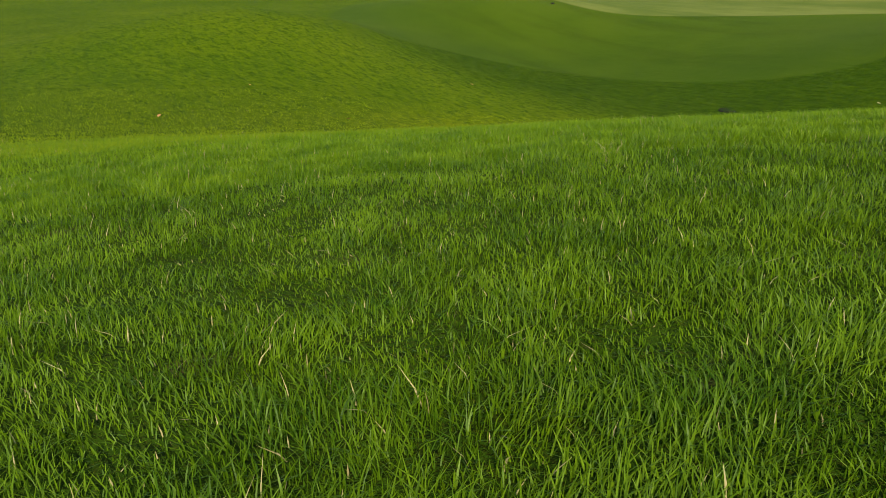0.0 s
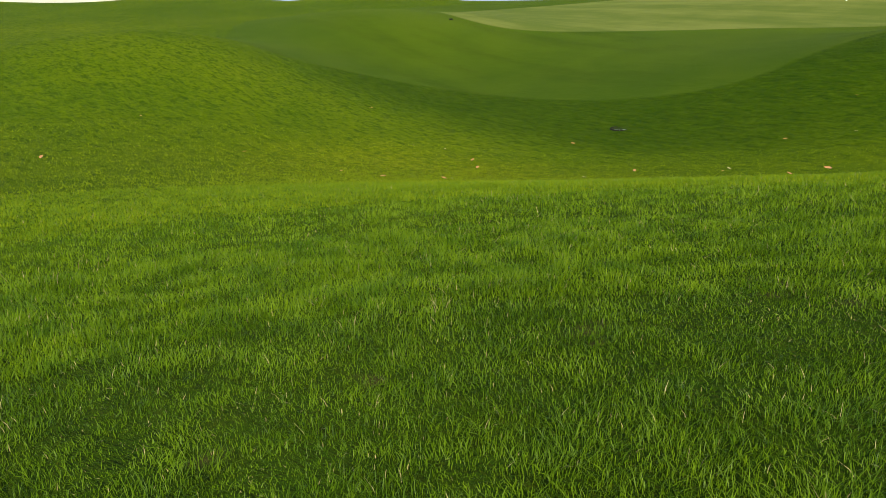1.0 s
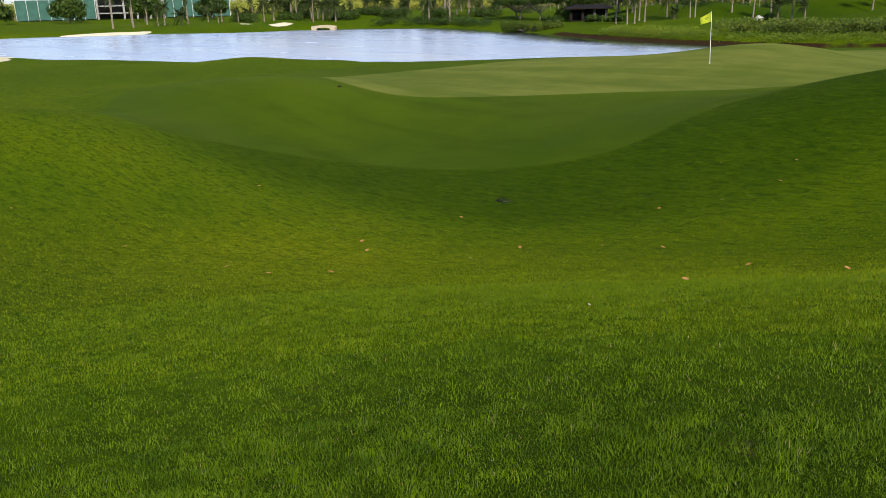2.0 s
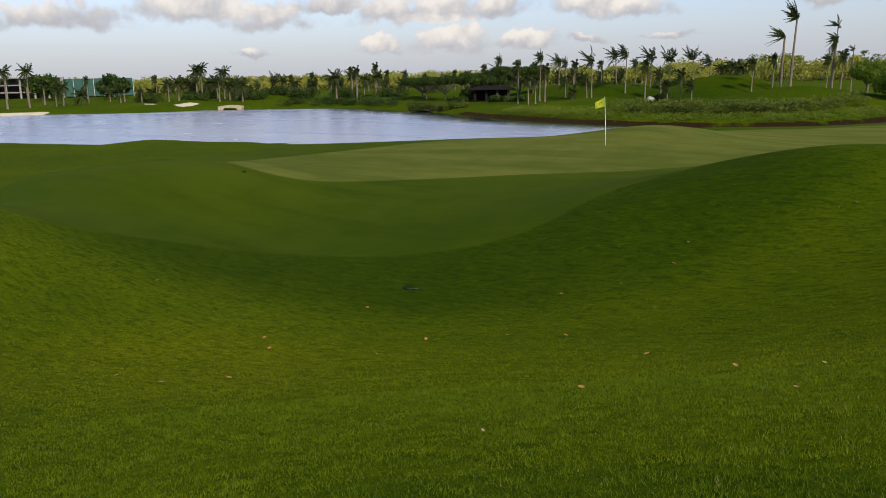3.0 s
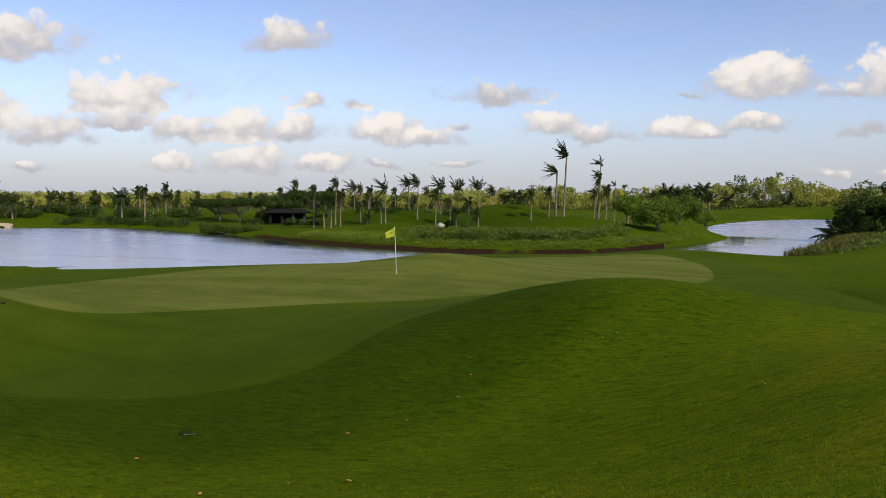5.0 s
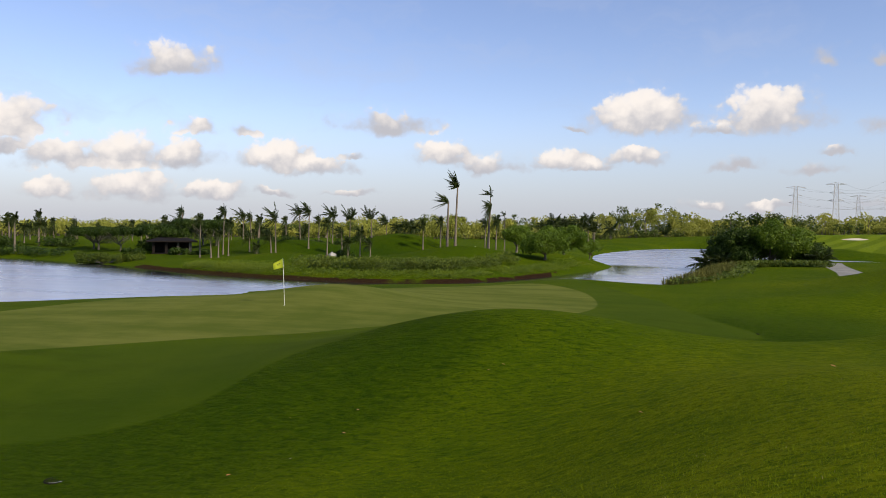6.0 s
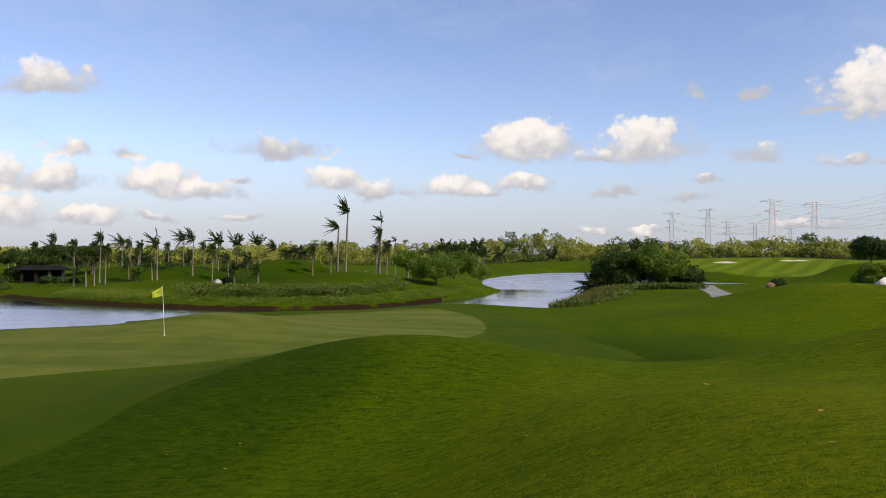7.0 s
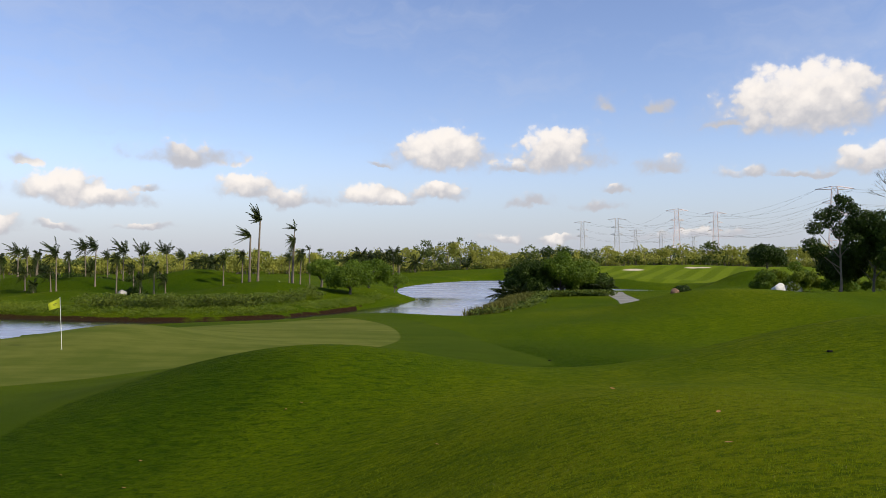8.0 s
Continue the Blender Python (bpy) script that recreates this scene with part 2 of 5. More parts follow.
    green = n.mix(n.span(n.math("ADD", n.math("MULTIPLY", streak, 0.7), n.math("MULTIPLY", mid, 0.3)), 0.38, 0.64), (0.066, 0.086, 0.012), (0.110, 0.120, 0.023))
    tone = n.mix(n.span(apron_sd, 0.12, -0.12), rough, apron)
    tone = n.mix(n.span(green_sd, 0.08, -0.08), tone, green)
    # far fairway with mowing bands
    band_at = n.add("ShaderNodeTexWave")
    band_at.inputs["Scale"].default_value = 0.055
    turn = n.add("ShaderNodeMapping")
    turn.inputs["Rotation"].default_value = (0, 0, radians(25))
    n.link(at, turn.inputs["Vector"])
    n.link(turn.outputs[0], band_at.inputs["Vector"])
    fairway = n.mix(n.span(band_at.outputs["Fac"], 0.4, 0.6), (0.082, 0.120, 0.006), (0.116, 0.158, 0.008))
    tone = n.mix(n.span(n.attr("fair_sd"), 1.0, -1.0), tone, fairway)
    sand = n.mix(n.span(small, 0.35, 0.65), (0.52, 0.44, 0.31), (0.66, 0.58, 0.43))
    tone = n.mix(n.span(n.math("ADD", n.attr("sand_sd"), jitter), 0.15, -0.15), tone, sand)
    soil = n.mix(n.span(small, 0.35, 0.65), (0.010, 0.005, 0.003), (0.034, 0.014, 0.008))
    tone = n.mix(n.span(n.math("ADD", n.attr("soil_sd"), n.math("MULTIPLY", jitter, 2.0)), 0.2, -0.2), tone, soil)
    paving = n.mix(n.span(mid, 0.3, 0.7), (0.20, 0.195, 0.185), (0.29, 0.28, 0.265))
    tone = n.mix(n.span(n.attr("path_sd"), 0.1, -0.1), tone, paving)
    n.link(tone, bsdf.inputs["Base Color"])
    bsdf.inputs["Roughness"].default_value = 1.0
    bsdf.inputs["Specular IOR Level"].default_value = 0.02
    short = n.span(green_sd, -0.1, 0.1, 0.15, 1.0)
    bsdf.inputs["Sheen Weight"].default_value = 0.05
    bsdf.inputs["Sheen Roughness"].default_value = 0.30
    bsdf.inputs["Sheen Tint"].default_value = (0.34, 0.38, 0.03, 1)
    lumps = n.math("ADD", n.math("MULTIPLY", clump, 1.4), n.math("ADD", n.math("MULTIPLY", small, 0.55), n.math("MULTIPLY", tuft, 0.5)))
    bump = n.add("ShaderNodeBump")
    bump.inputs["Distance"].default_value = 0.13
    n.link(n.math("MULTIPLY", n.math("MULTIPLY", short, n.span(apron_sd, -0.3, 0.3, 0.3, 1.0)), 0.70), bump.inputs["Strength"])
    n.link(lumps, bump.inputs["Height"])
    n.link(bump.outputs[0], bsdf.inputs["Normal"])
    return m


def water_material():
    m, n, bsdf, out = material("lake_water")
    at = n.vec("MULTIPLY", place_of(n), (1.0, 1.0, 1.0))
    ripple = n.noise(n.vec("MULTIPLY", at, (0.7, 1.6, 1)), 1.6, 4.0, 0.6)
    swell = n.noise(n.vec("MULTIPLY", at, (0.10, 0.35, 1)), 0.5, 3.0, 0.5)
    # murky tone with mirrored sky painted pale in the open, dark reflection by the bank
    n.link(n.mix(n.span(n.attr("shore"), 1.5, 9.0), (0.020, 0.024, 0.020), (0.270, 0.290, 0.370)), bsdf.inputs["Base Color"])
    # wind-ruffled in the open, calm under the banks
    calm = n.span(n.math("ADD", n.attr("shore"), n.math("MULTIPLY", swell, 3.0)), 2.0, 11.0, 0.25, 1.0)
    n.link(n.math("MULTIPLY", n.span(swell, 0.35, 0.7, 0.20, 0.30), calm), bsdf.inputs["Roughness"])
    bsdf.inputs["IOR"].default_value = 1.33
    n.link(n.bump(ripple, 0.02, 0.05), bsdf.inputs["Normal"])
    return m


TURF, WATER = turf_material(), water_material()
BLADE = foliage("grass_blade", (0.020, 0.060, 0.0016), (0.150, 0.232, 0.006), 0.50, 0.45, 0.55, 6.0)
BLADE_MID = foliage("grass_blade_brow", (0.036, 0.088, 0.0018), (0.185, 0.265, 0.006), 0.50, 0.5, 0.45, 6.0)
BLADE_FAR = foliage("grass_blade_dry", (0.072, 0.120, 0.0016), (0.225, 0.270, 0.004), 0.50, 0.7, 0.40, 3.5)
STRAW = foliage("dry_blade", (0.22, 0.17, 0.06), (0.36, 0.30, 0.13), 0.2, 0.7)
PALM_LEAF = foliage("palm_leaf", (0.010, 0.022, 0.005), (0.056, 0.074, 0.015), 0.20, 0.45)
TREE_LEAF = foliage("tree_leaf", (0.030, 0.072, 0.006), (0.150, 0.220, 0.018), 0.35, 0.45)
DARK_LEAF = foliage("dark_leaf", (0.011, 0.028, 0.004), (0.054, 0.088, 0.010), 0.25, 0.45)
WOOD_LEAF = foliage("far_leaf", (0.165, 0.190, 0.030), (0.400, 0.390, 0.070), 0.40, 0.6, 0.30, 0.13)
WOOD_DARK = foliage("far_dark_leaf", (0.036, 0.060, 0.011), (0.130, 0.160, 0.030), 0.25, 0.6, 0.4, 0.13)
SHRUB_LEAF = foliage("shrub_leaf", (0.026, 0.054, 0.006), (0.135, 0.165, 0.018), 0.3, 0.5)
LIME_LEAF = foliage("lime_leaf", (0.050, 0.092, 0.007), (0.180, 0.225, 0.016), 0.35, 0.5)
BARK = plain("bark", (0.06, 0.05, 0.04), (0.15, 0.13, 0.10), 0.9, 3.0, bump=0.6)
PALE_BARK = plain("palm_bark", (0.105, 0.082, 0.058), (0.22, 0.175, 0.125), 0.9, 4.0, bump=0.6)
STONE = plain("stone", (0.22, 0.20, 0.17), (0.42, 0.40, 0.36), 0.9, 2.0, bump=0.6)
OLD_STONE = plain("weathered_stone", (0.26, 0.21, 0.14), (0.44, 0.37, 0.27), 0.95, 2.0, bump=0.6)
PILLAR = plain("shaded_stone", (0.045, 0.040, 0.034), (0.11, 0.10, 0.085), 0.95, 2.0, bump=0.6)
DARK_WOOD = plain("dark_wood", (0.007, 0.005, 0.004), (0.018, 0.014, 0.011), 0.7, 3.0)
DARK_WOOD.node_tree.nodes["Principled BSDF"].inputs["Specular IOR Level"].default_value = 0.1
CONCRETE = plain("concrete", (0.16, 0.155, 0.15), (0.28, 0.27, 0.26), 0.9, 1.0)
NET = plain("green_net", (0.010, 0.050, 0.038), (0.03, 0.10, 0.075), 0.8, 0.6)
STEEL = plain("pylon_steel", (0.50, 0.48, 0.48), (0.66, 0.64, 0.64), 0.6, 0.5, bump=0.0)
RED_STEEL = plain("pylon_red", (0.82, 0.60, 0.58), (0.92, 0.86, 0.84), 0.6, 0.5, bump=0.0)
WIRE = plain("wire", (0.10, 0.10, 0.11), (0.16, 0.16, 0.17), 0.6, 0.5, bump=0.0)
PAINT_WHITE = plain("white_paint", (0.58, 0.57, 0.50), (0.72, 0.71, 0.64), 0.5, 4.0, bump=0.05)
FLAG_YELLOW = foliage("flag_cloth", (0.60, 0.64, 0.03), (0.72, 0.74, 0.06), 0.5, 0.8)
BLACK = plain("black_plastic", (0.008, 0.008, 0.006), (0.018, 0.018, 0.014), 1.0, 8.0, bump=0.1)
BLACK.node_tree.nodes["Principled BSDF"].inputs["Specular IOR Level"].default_value = 0.05
LEAF_DRY = plain("dead_leaf", (0.26, 0.095, 0.022), (0.42, 0.20, 0.06), 0.7, 30.0, bump=0.3)
LEAF_PALE = plain("pale_leaf", (0.32, 0.24, 0.12), (0.46, 0.37, 0.22), 0.7, 30.0, bump=0.3)


# ---- the lie of the land: gentle mounds and hollows, and the lake ----
MOUNDS = []
LAND = 1.02


def mound(x, y, height, across, along, turn=0):
    MOUNDS.append((x, y, height, across, along, radians(turn)))


# the hill on which the camera stands, and the hollow before it
mound(0.8, -1.4, 2.17, 12.9, 14.0, 10)
mound(-2.3, 11.5, -0.67, 3.6, 5.6, 2)
mound(-9.3, 10.3, -1.44, 6.6, 8.9, -6)
mound(-18.8, 13.7, -0.76, 7.4, 4.7, 8)
mound(1.3, 14.7, 0.54, 5.0, 4.8)
# the mound in front of the green and the ridge beside it
mound(-3.1, 23.0, 1.13, 5.9, 3.8, -5)
mound(-7.1, 19.2, 1.01, 7.4, 4.8, 40)
mound(-6.2, 16.0, -0.14, 2.2, 2.0)
mound(14.7, 23.1, 2.69, 9.1, 7.8, 3)
mound(5.6, 8.9, 1.31, 6.1, 8.9, -12)
mound(6.5, 32.8, -0.63, 6.1, 6.2)
# the green
mound(-16.0, 34.2, 0.57, 12.6, 7.0, -1)
mound(-8.6, 58.4, -0.18, 10.2, 5.2, 8)
mound(-16.2, 40.4, 0.73, 3.9, 5.6)
mound(-5.9, 63.6, 0.45, 5.0, 4.9)
# humps towards the lake
mound(0.5, 69.0, -0.35, 7, 5)
mound(-47.5, 30.5, 0.28, 3.5, 3.0)
mound(-44.0, 36.5, 0.30, 3.5, 3.0)
mound(-57.0, 27.1, 0.15, 4.0, 2.8, 60)
mound(-52.9, 34.8, -1.34, 8.6, 4.7, 46)
mound(-39.0, 39.1, -0.15, 4.9, 2.9, 50)
mound(-35.8, 46.4, -2.52, 10.5, 6.3, 46)
mound(-22.0, 6.0, 1.07, 4.8, 5.6)
mound(-27.0, 16.9, 0.76, 5.2, 4.9)
mound(-14.7, 1.7, 0.06, 6.7, 5.0, 3)
mound(-50.5, 27.4, -0.35, 2.2, 3.0)
mound(-76.0, 19.0, -0.75, 13.0, 9.0, 15)
# the fairway beyond the ridge
mound(21.3, 61.7, 1.99, 11.3, 9.3, 10)
mound(39.6, 70.6, 1.59, 14.2, 11.9)
mound(8.0, 50.1, -0.25, 9.0, 8.1)
mound(14.0, 43.9, -0.42, 8.0, 8.0)
mound(14.0, 64.0, -0.45, 4.5, 7.0)
mound(11.0, 50.5, 0.55, 7.5, 3.4, 14)
mound(8.5, 60.0, -0.35, 6.0, 4.0)
mound(20.5, 46.0, -0.35, 5.0, 5.0)
mound(27.5, 55.0, 0.45, 4.5, 5.5)
# the palm island
mound(-35.6, 115, 3.2, 9, 7)
mound(-22, 97, 1.9, 8, 6)
mound(-48, 104, 2.1, 8, 5)
mound(-60, 112, 2.0, 9, 6)
mound(-44, 92, 0.8, 6, 4)
mound(-12, 108, 1.0, 10, 8)
mound(-78, 128, 1.5, 12, 8)
# far rises
mound(78, 262, 3.6, 62, 46, 10)
mound(110, 215, 2.2, 40, 22)
mound(8, 262, 1.0, 30, 14)
mound(55, 138, 3.3, 8, 12)
mound(40, 168, 1.2, 14, 8)
mound(56, 237, 0.9, 8, 5)
mound(75, 237, 0.9, 8, 5)
mound(-123, 78.5, 0.5, 4, 3)
mound(-120, 86.5, 0.7, 5, 3)
mound(-105, 128, 1.2, 16, 9)
mound(-128, 108, 1.0, 14, 9)

LAKE = [
    (-84, 28), (-74, 28), (-64, 31), (-59, 34), (-55, 39), (-47, 41), (-42, 46), (-36, 49), (-31, 54), (-27, 60), (-19, 64), (-12, 67),
    (-7, 71), (-2, 73.5), (2.3, 73), (6, 90), (9, 108), (9.3, 122), (14, 134), (22, 138), (28, 130), (44, 139), (48, 150), (36, 153),
    (30, 165), (26, 200), (17, 238), (2, 215), (-6.4, 182), (-9.3, 154), (-6.5, 124), (-3.2, 112), (-5.2, 100), (-8.6, 88), (-11, 81), (-16, 71), (-23, 68), (-31, 69),
    (-46, 74), (-64, 85.5), (-75.5, 90), (-93, 98.5), (-110, 89), (-113, 72.4), (-127, 65.7), (-130, 57), (-142, 45), (-125, 28), (-100, 22), (-90, 24),
]
GREEN = [
    (-29.2, 21.8), (-26.5, 20), (-24.3, 19.4), (-22.1, 19.5), (-20.8, 20.3), (-19.1, 21.9), (-16.8, 23.9), (-14.7, 25.4), (-12.1, 26.4), (-10.6, 28.2), (-8.5, 29.8),
    (-5, 33), (-3, 37.5), (-2.1, 43.4), (-3.3, 51.9), (-5.2, 58), (-9, 61), (-13.5, 56.5), (-16.4, 52), (-19, 47), (-22.5, 42), (-26, 36.5), (-27.8, 31), (-29.8, 26),
]
APRON = [
    (-33, 16), (-31.2, 13.5), (-26, 10.2), (-21.5, 8.7), (-19.6, 9.4), (-19.3, 11), (-17.9, 12.5), (-15.6, 13.5), (-13.4, 14.2), (-11.6, 15.1), (-10.6, 15.9), (-10.1, 17),
    (-9.8, 18.8), (-9.4, 20.2), (-8.6, 20.9), (-7.2, 22.6), (-5.5, 27), (-2, 30.5), (2.5, 33.5), (5.4, 35.8), (4.9, 37.3), (3.4, 39.6), (2.1, 43.7), (0.6, 49.3), (-0.9, 54.2), (-2.7, 59.5), (-4.5, 63), (-8, 64.5), (-15, 60), (-20, 52),
    (-25, 44), (-30, 38), (-34, 30), (-35, 22),
]


def rounded(points, times=2):
    p = np.array(points, float)
    for _ in range(times):
        q = np.roll(p, -1, 0)
        p = np.stack([0.75 * p + 0.25 * q, 0.25 * p + 0.75 * q], 1).reshape(-1, 2)
    return p


def edge_distance(poly, x, y):
    """Metres from an outline, minus inside it."""
    x, y = np.asarray(x, float), np.asarray(y, float)
    near, inside = np.full(x.shape, 1e18), np.zeros(x.shape, bool)
    for (ax, ay), (bx, by) in zip(poly, np.roll(poly, -1, 0)):
        ex, ey = bx - ax, by - ay
        t = np.clip(((x - ax) * ex + (y - ay) * ey) / (ex * ex + ey * ey + 1e-12), 0, 1)
        near = np.minimum(near, (x - ax - t * ex) ** 2 + (y - ay - t * ey) ** 2)
        if ey != 0:
            inside ^= ((ay > y) != (by > y)) & (x < ex * (y - ay) / ey + ax)
    return np.where(inside, -1, 1) * np.sqrt(near)


LAKE_EDGE, GREEN_EDGE, APRON_EDGE = rounded(LAKE), rounded(GREEN, 3), rounded(APRON, 3)


def land_height(x, y, lake_sd=None):
    x, y = np.asarray(x, float), np.asarray(y, float)
    z = np.full(x.shape, LAND)
    for cx, cy, h, rx, ry, a in MOUNDS:
        c, s, dx, dy = math.cos(a), math.sin(a), x - cx, y - cy
        z = z + h * np.exp(-(((c * dx + s * dy) / rx) ** 2) - ((c * dy - s * dx) / ry) ** 2)
    sd = edge_distance(LAKE_EDGE, x, y) if lake_sd is None else lake_sd
    return np.where(sd > 0, z * (1 - np.exp(-np.maximum(sd, 0) / 3.5)), -1.2 * (1 - np.exp(np.minimum(sd, 0) / 3)))


def ground_z(x, y):
    return float(land_height(np.array([x]), np.array([y]))[0])


def mesh_of(name, verts, quads=None, tris=None, smooth=True, mats=()):
    """A mesh from arrays of places and corners."""
    me = bpy.data.meshes.new(name)
    quads = np.zeros((0, 4), np.int32) if quads is None else np.asarray(quads, np.int32).reshape(-1, 4)
    tris = np.zeros((0, 3), np.int32) if tris is None else np.asarray(tris, np.int32).reshape(-1, 3)
    verts = np.asarray(verts, np.float32).reshape(-1, 3)
    me.vertices.add(len(verts))
    me.vertices.foreach_set("co", verts.ravel())
    me.loops.add(4 * len(quads) + 3 * len(tris))
    me.loops.foreach_set("vertex_index", np.concatenate([quads.ravel(), tris.ravel()]).astype(np.int32))
    me.polygons.add(len(quads) + len(tris))
    starts = np.concatenate([np.arange(len(quads)) * 4, 4 * len(quads) + np.arange(len(tris)) * 3])
    me.polygons.foreach_set("loop_start", starts.astype(np.int32))
    me.polygons.foreach_set("use_smooth", np.full(len(quads) + len(tris), smooth))
    for m in mats:
        me.materials.append(m)
    me.update(calc_edges=True)
    return me


def attach(me, name, values):
    layer = me.attributes.new(name, "FLOAT", "POINT")
    layer.data.foreach_set("value", np.asarray(values, np.float32).ravel())


SANDS, SOILS, PATHS = [], [], []


def oval(x, y, rx, ry, turn=0.0, wobble=0.18, seed=0):
    """An uneven oval outline."""
    pick = random.Random(seed)
    amp = [pick.uniform(-wobble, wobble) for _ in range(3)]
    ph = [pick.uniform(0, 6.28) for _ in range(3)]
    pts, a = [], radians(turn)
    for k in range(26):
        w = 2 * math.pi * k / 26
        r = 1 + sum(amp[j] * math.sin((j + 2) * w + ph[j]) for j in range(3))
        px, py = rx * r * math.cos(w), ry * r * math.sin(w)
        pts.append((x + px * math.cos(a) - py * math.sin(a), y + px * math.sin(a) + py * math.cos(a)))
    return np.array(pts)


def ribbon(points, width):
    p = np.array(points, float)
    d = np.gradient(p, axis=0)
    d /= np.linalg.norm(d, axis=1)[:, None]
    side = np.stack([-d[:, 1], d[:, 0]], 1) * width / 2
    return np.concatenate([p + side, (p - side)[::-1]])


# sand: the beach by the lake and the far bunkers
SANDS += [oval(-83, 21, 10, 8.0, 25, 0.2, 1), oval(-116.5, 83, 1.9, 2.7, 10, 0.2, 4), oval(-120.5, 75.0, 1.2, 1.2, 20, 0.2, 5), oval(-120, 78.4, 1.2, 1.2, 20, 0.2, 6)]
SANDS += [ribbon([(-134, 52), (-131, 57.5), (-129, 61.5), (-127.4, 65)], 3.0)]
SANDS += [oval(55.5, 228, 3.0, 3.4, 0, 0.3, 7), oval(74.5, 228, 3.4, 3.6, 0, 0.3, 8)]
PATHS += [ribbon([(17.2, 70), (18.5, 76), (20.9, 88), (22.2, 97.5), (23.2, 105), (25, 115)], 2.5)]
PATHS += [ribbon([(46, 108), (54, 112), (64, 113)], 3.0)]
FAIRWAY = rounded([(34, 160), (60, 156), (104, 168), (140, 230), (130, 300), (60, 310), (36, 230)], 2)


def nearest(outlines, x, y):
    best = np.full(np.shape(x), 1e6)
    for o in outlines:
        lo, hi = o.min(0) - 6, o.max(0) + 6
        k = (x > lo[0]) & (x < hi[0]) & (y > lo[1]) & (y < hi[1])
        if k.any():
            best[k] = np.minimum(best[k], edge_distance(o, x[k], y[k]))
    return np.minimum(best, 50.0)


# turf's painted shade (+) and light (-): x, y, reach across, reach along, strength
TURF_SHADE = [(-8.0, 18.0, 5.0, 4.2, 1.0), (-12.0, 13.0, 7.0, 3.4, 0.7), (-19.0, 13.5, 6.0, 3.0, 0.6), (-13.0, 21.0, 5.0, 4.0, 0.7), (-24.0, 15.0, 5.0, 3.0, 0.5), (1.0, 38.0, 5.0, 6.0, 0.4),
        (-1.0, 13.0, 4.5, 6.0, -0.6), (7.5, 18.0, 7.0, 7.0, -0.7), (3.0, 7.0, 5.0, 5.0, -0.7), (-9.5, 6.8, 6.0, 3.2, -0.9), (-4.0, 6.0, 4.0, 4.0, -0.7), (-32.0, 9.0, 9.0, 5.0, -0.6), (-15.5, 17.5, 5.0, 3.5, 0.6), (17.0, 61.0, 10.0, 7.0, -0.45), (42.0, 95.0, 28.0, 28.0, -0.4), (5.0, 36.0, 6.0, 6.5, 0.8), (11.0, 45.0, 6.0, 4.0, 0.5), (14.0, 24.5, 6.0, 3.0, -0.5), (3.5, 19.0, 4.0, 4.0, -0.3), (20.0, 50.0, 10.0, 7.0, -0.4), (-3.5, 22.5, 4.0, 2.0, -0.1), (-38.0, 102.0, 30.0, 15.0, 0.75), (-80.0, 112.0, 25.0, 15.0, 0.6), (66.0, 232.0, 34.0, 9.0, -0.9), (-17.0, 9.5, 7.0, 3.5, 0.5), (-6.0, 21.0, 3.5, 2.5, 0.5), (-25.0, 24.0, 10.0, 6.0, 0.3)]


def turf_shade_at(x, y):
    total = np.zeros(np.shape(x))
    for cx, cy, rx, ry, k in TURF_SHADE:
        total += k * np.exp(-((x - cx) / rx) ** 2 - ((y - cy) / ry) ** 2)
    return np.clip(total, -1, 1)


def build_ground():
    """One sheet from underfoot to the horizon, fine near the camera's hill and where it looks."""
    bearings = np.radians(np.concatenate([np.arange(-96, 36, 0.40), np.arange(36, 264, 3.0)]))
    rings = np.concatenate([[0.0], 0.15 * 1.025 ** np.arange(0, 420)])
    rings = rings[rings < 3400]
    r, b = np.meshgrid(rings, bearings, indexing="ij")
    x, y = -0.4 + r * np.sin(b), -0.6 + r * np.cos(b)
    lake_sd = edge_distance(LAKE_EDGE, x, y)
    z = land_height(x, y, lake_sd)
    z = z - 0.03 * np.clip((11.0 - r) / 5.0, 0, 1)  # the blades stand above the soil here
    rows, cols = r.shape
    i, j = np.meshgrid(np.arange(rows - 1), np.arange(cols), indexing="ij")
    k = (j + 1) % cols
    quads = np.stack([i * cols + j, i * cols + k, (i + 1) * cols + k, (i + 1) * cols + j], -1).reshape(-1, 4)
    me = mesh_of("ground", np.stack([x, y, z], -1), quads[:, ::-1], mats=[TURF])
    attach(me, "green_sd", edge_distance(GREEN_EDGE, x, y))
    attach(me, "apron_sd", edge_distance(APRON_EDGE, x, y))
    attach(me, "fair_sd", np.clip(edge_distance(FAIRWAY, x, y), -50, 50))
    attach(me, "sand_sd", nearest(SANDS, x, y))
    attach(me, "path_sd", nearest(PATHS, x, y))
    attach(me, "turf_shade", turf_shade_at(x, y))
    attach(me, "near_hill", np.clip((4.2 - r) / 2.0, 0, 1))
    island = (y > 63) & (x < -9) & (x > -60) & (lake_sd > -3) & (y > 66 - (x + 20) * 0.0)
    attach(me, "soil_sd", np.where(island, np.abs(lake_sd - 0.2) - np.where(x < -16, 1.0, 0.85) - 0.18 * np.sin(1.7 * x + 2.1 * np.sin(0.9 * x)), 5.0))
    ob = new("ground", me)
    return tagged(ob, "rolling golf course turf with mown green, apron and rough", "ground", kind="structure")


build_ground()


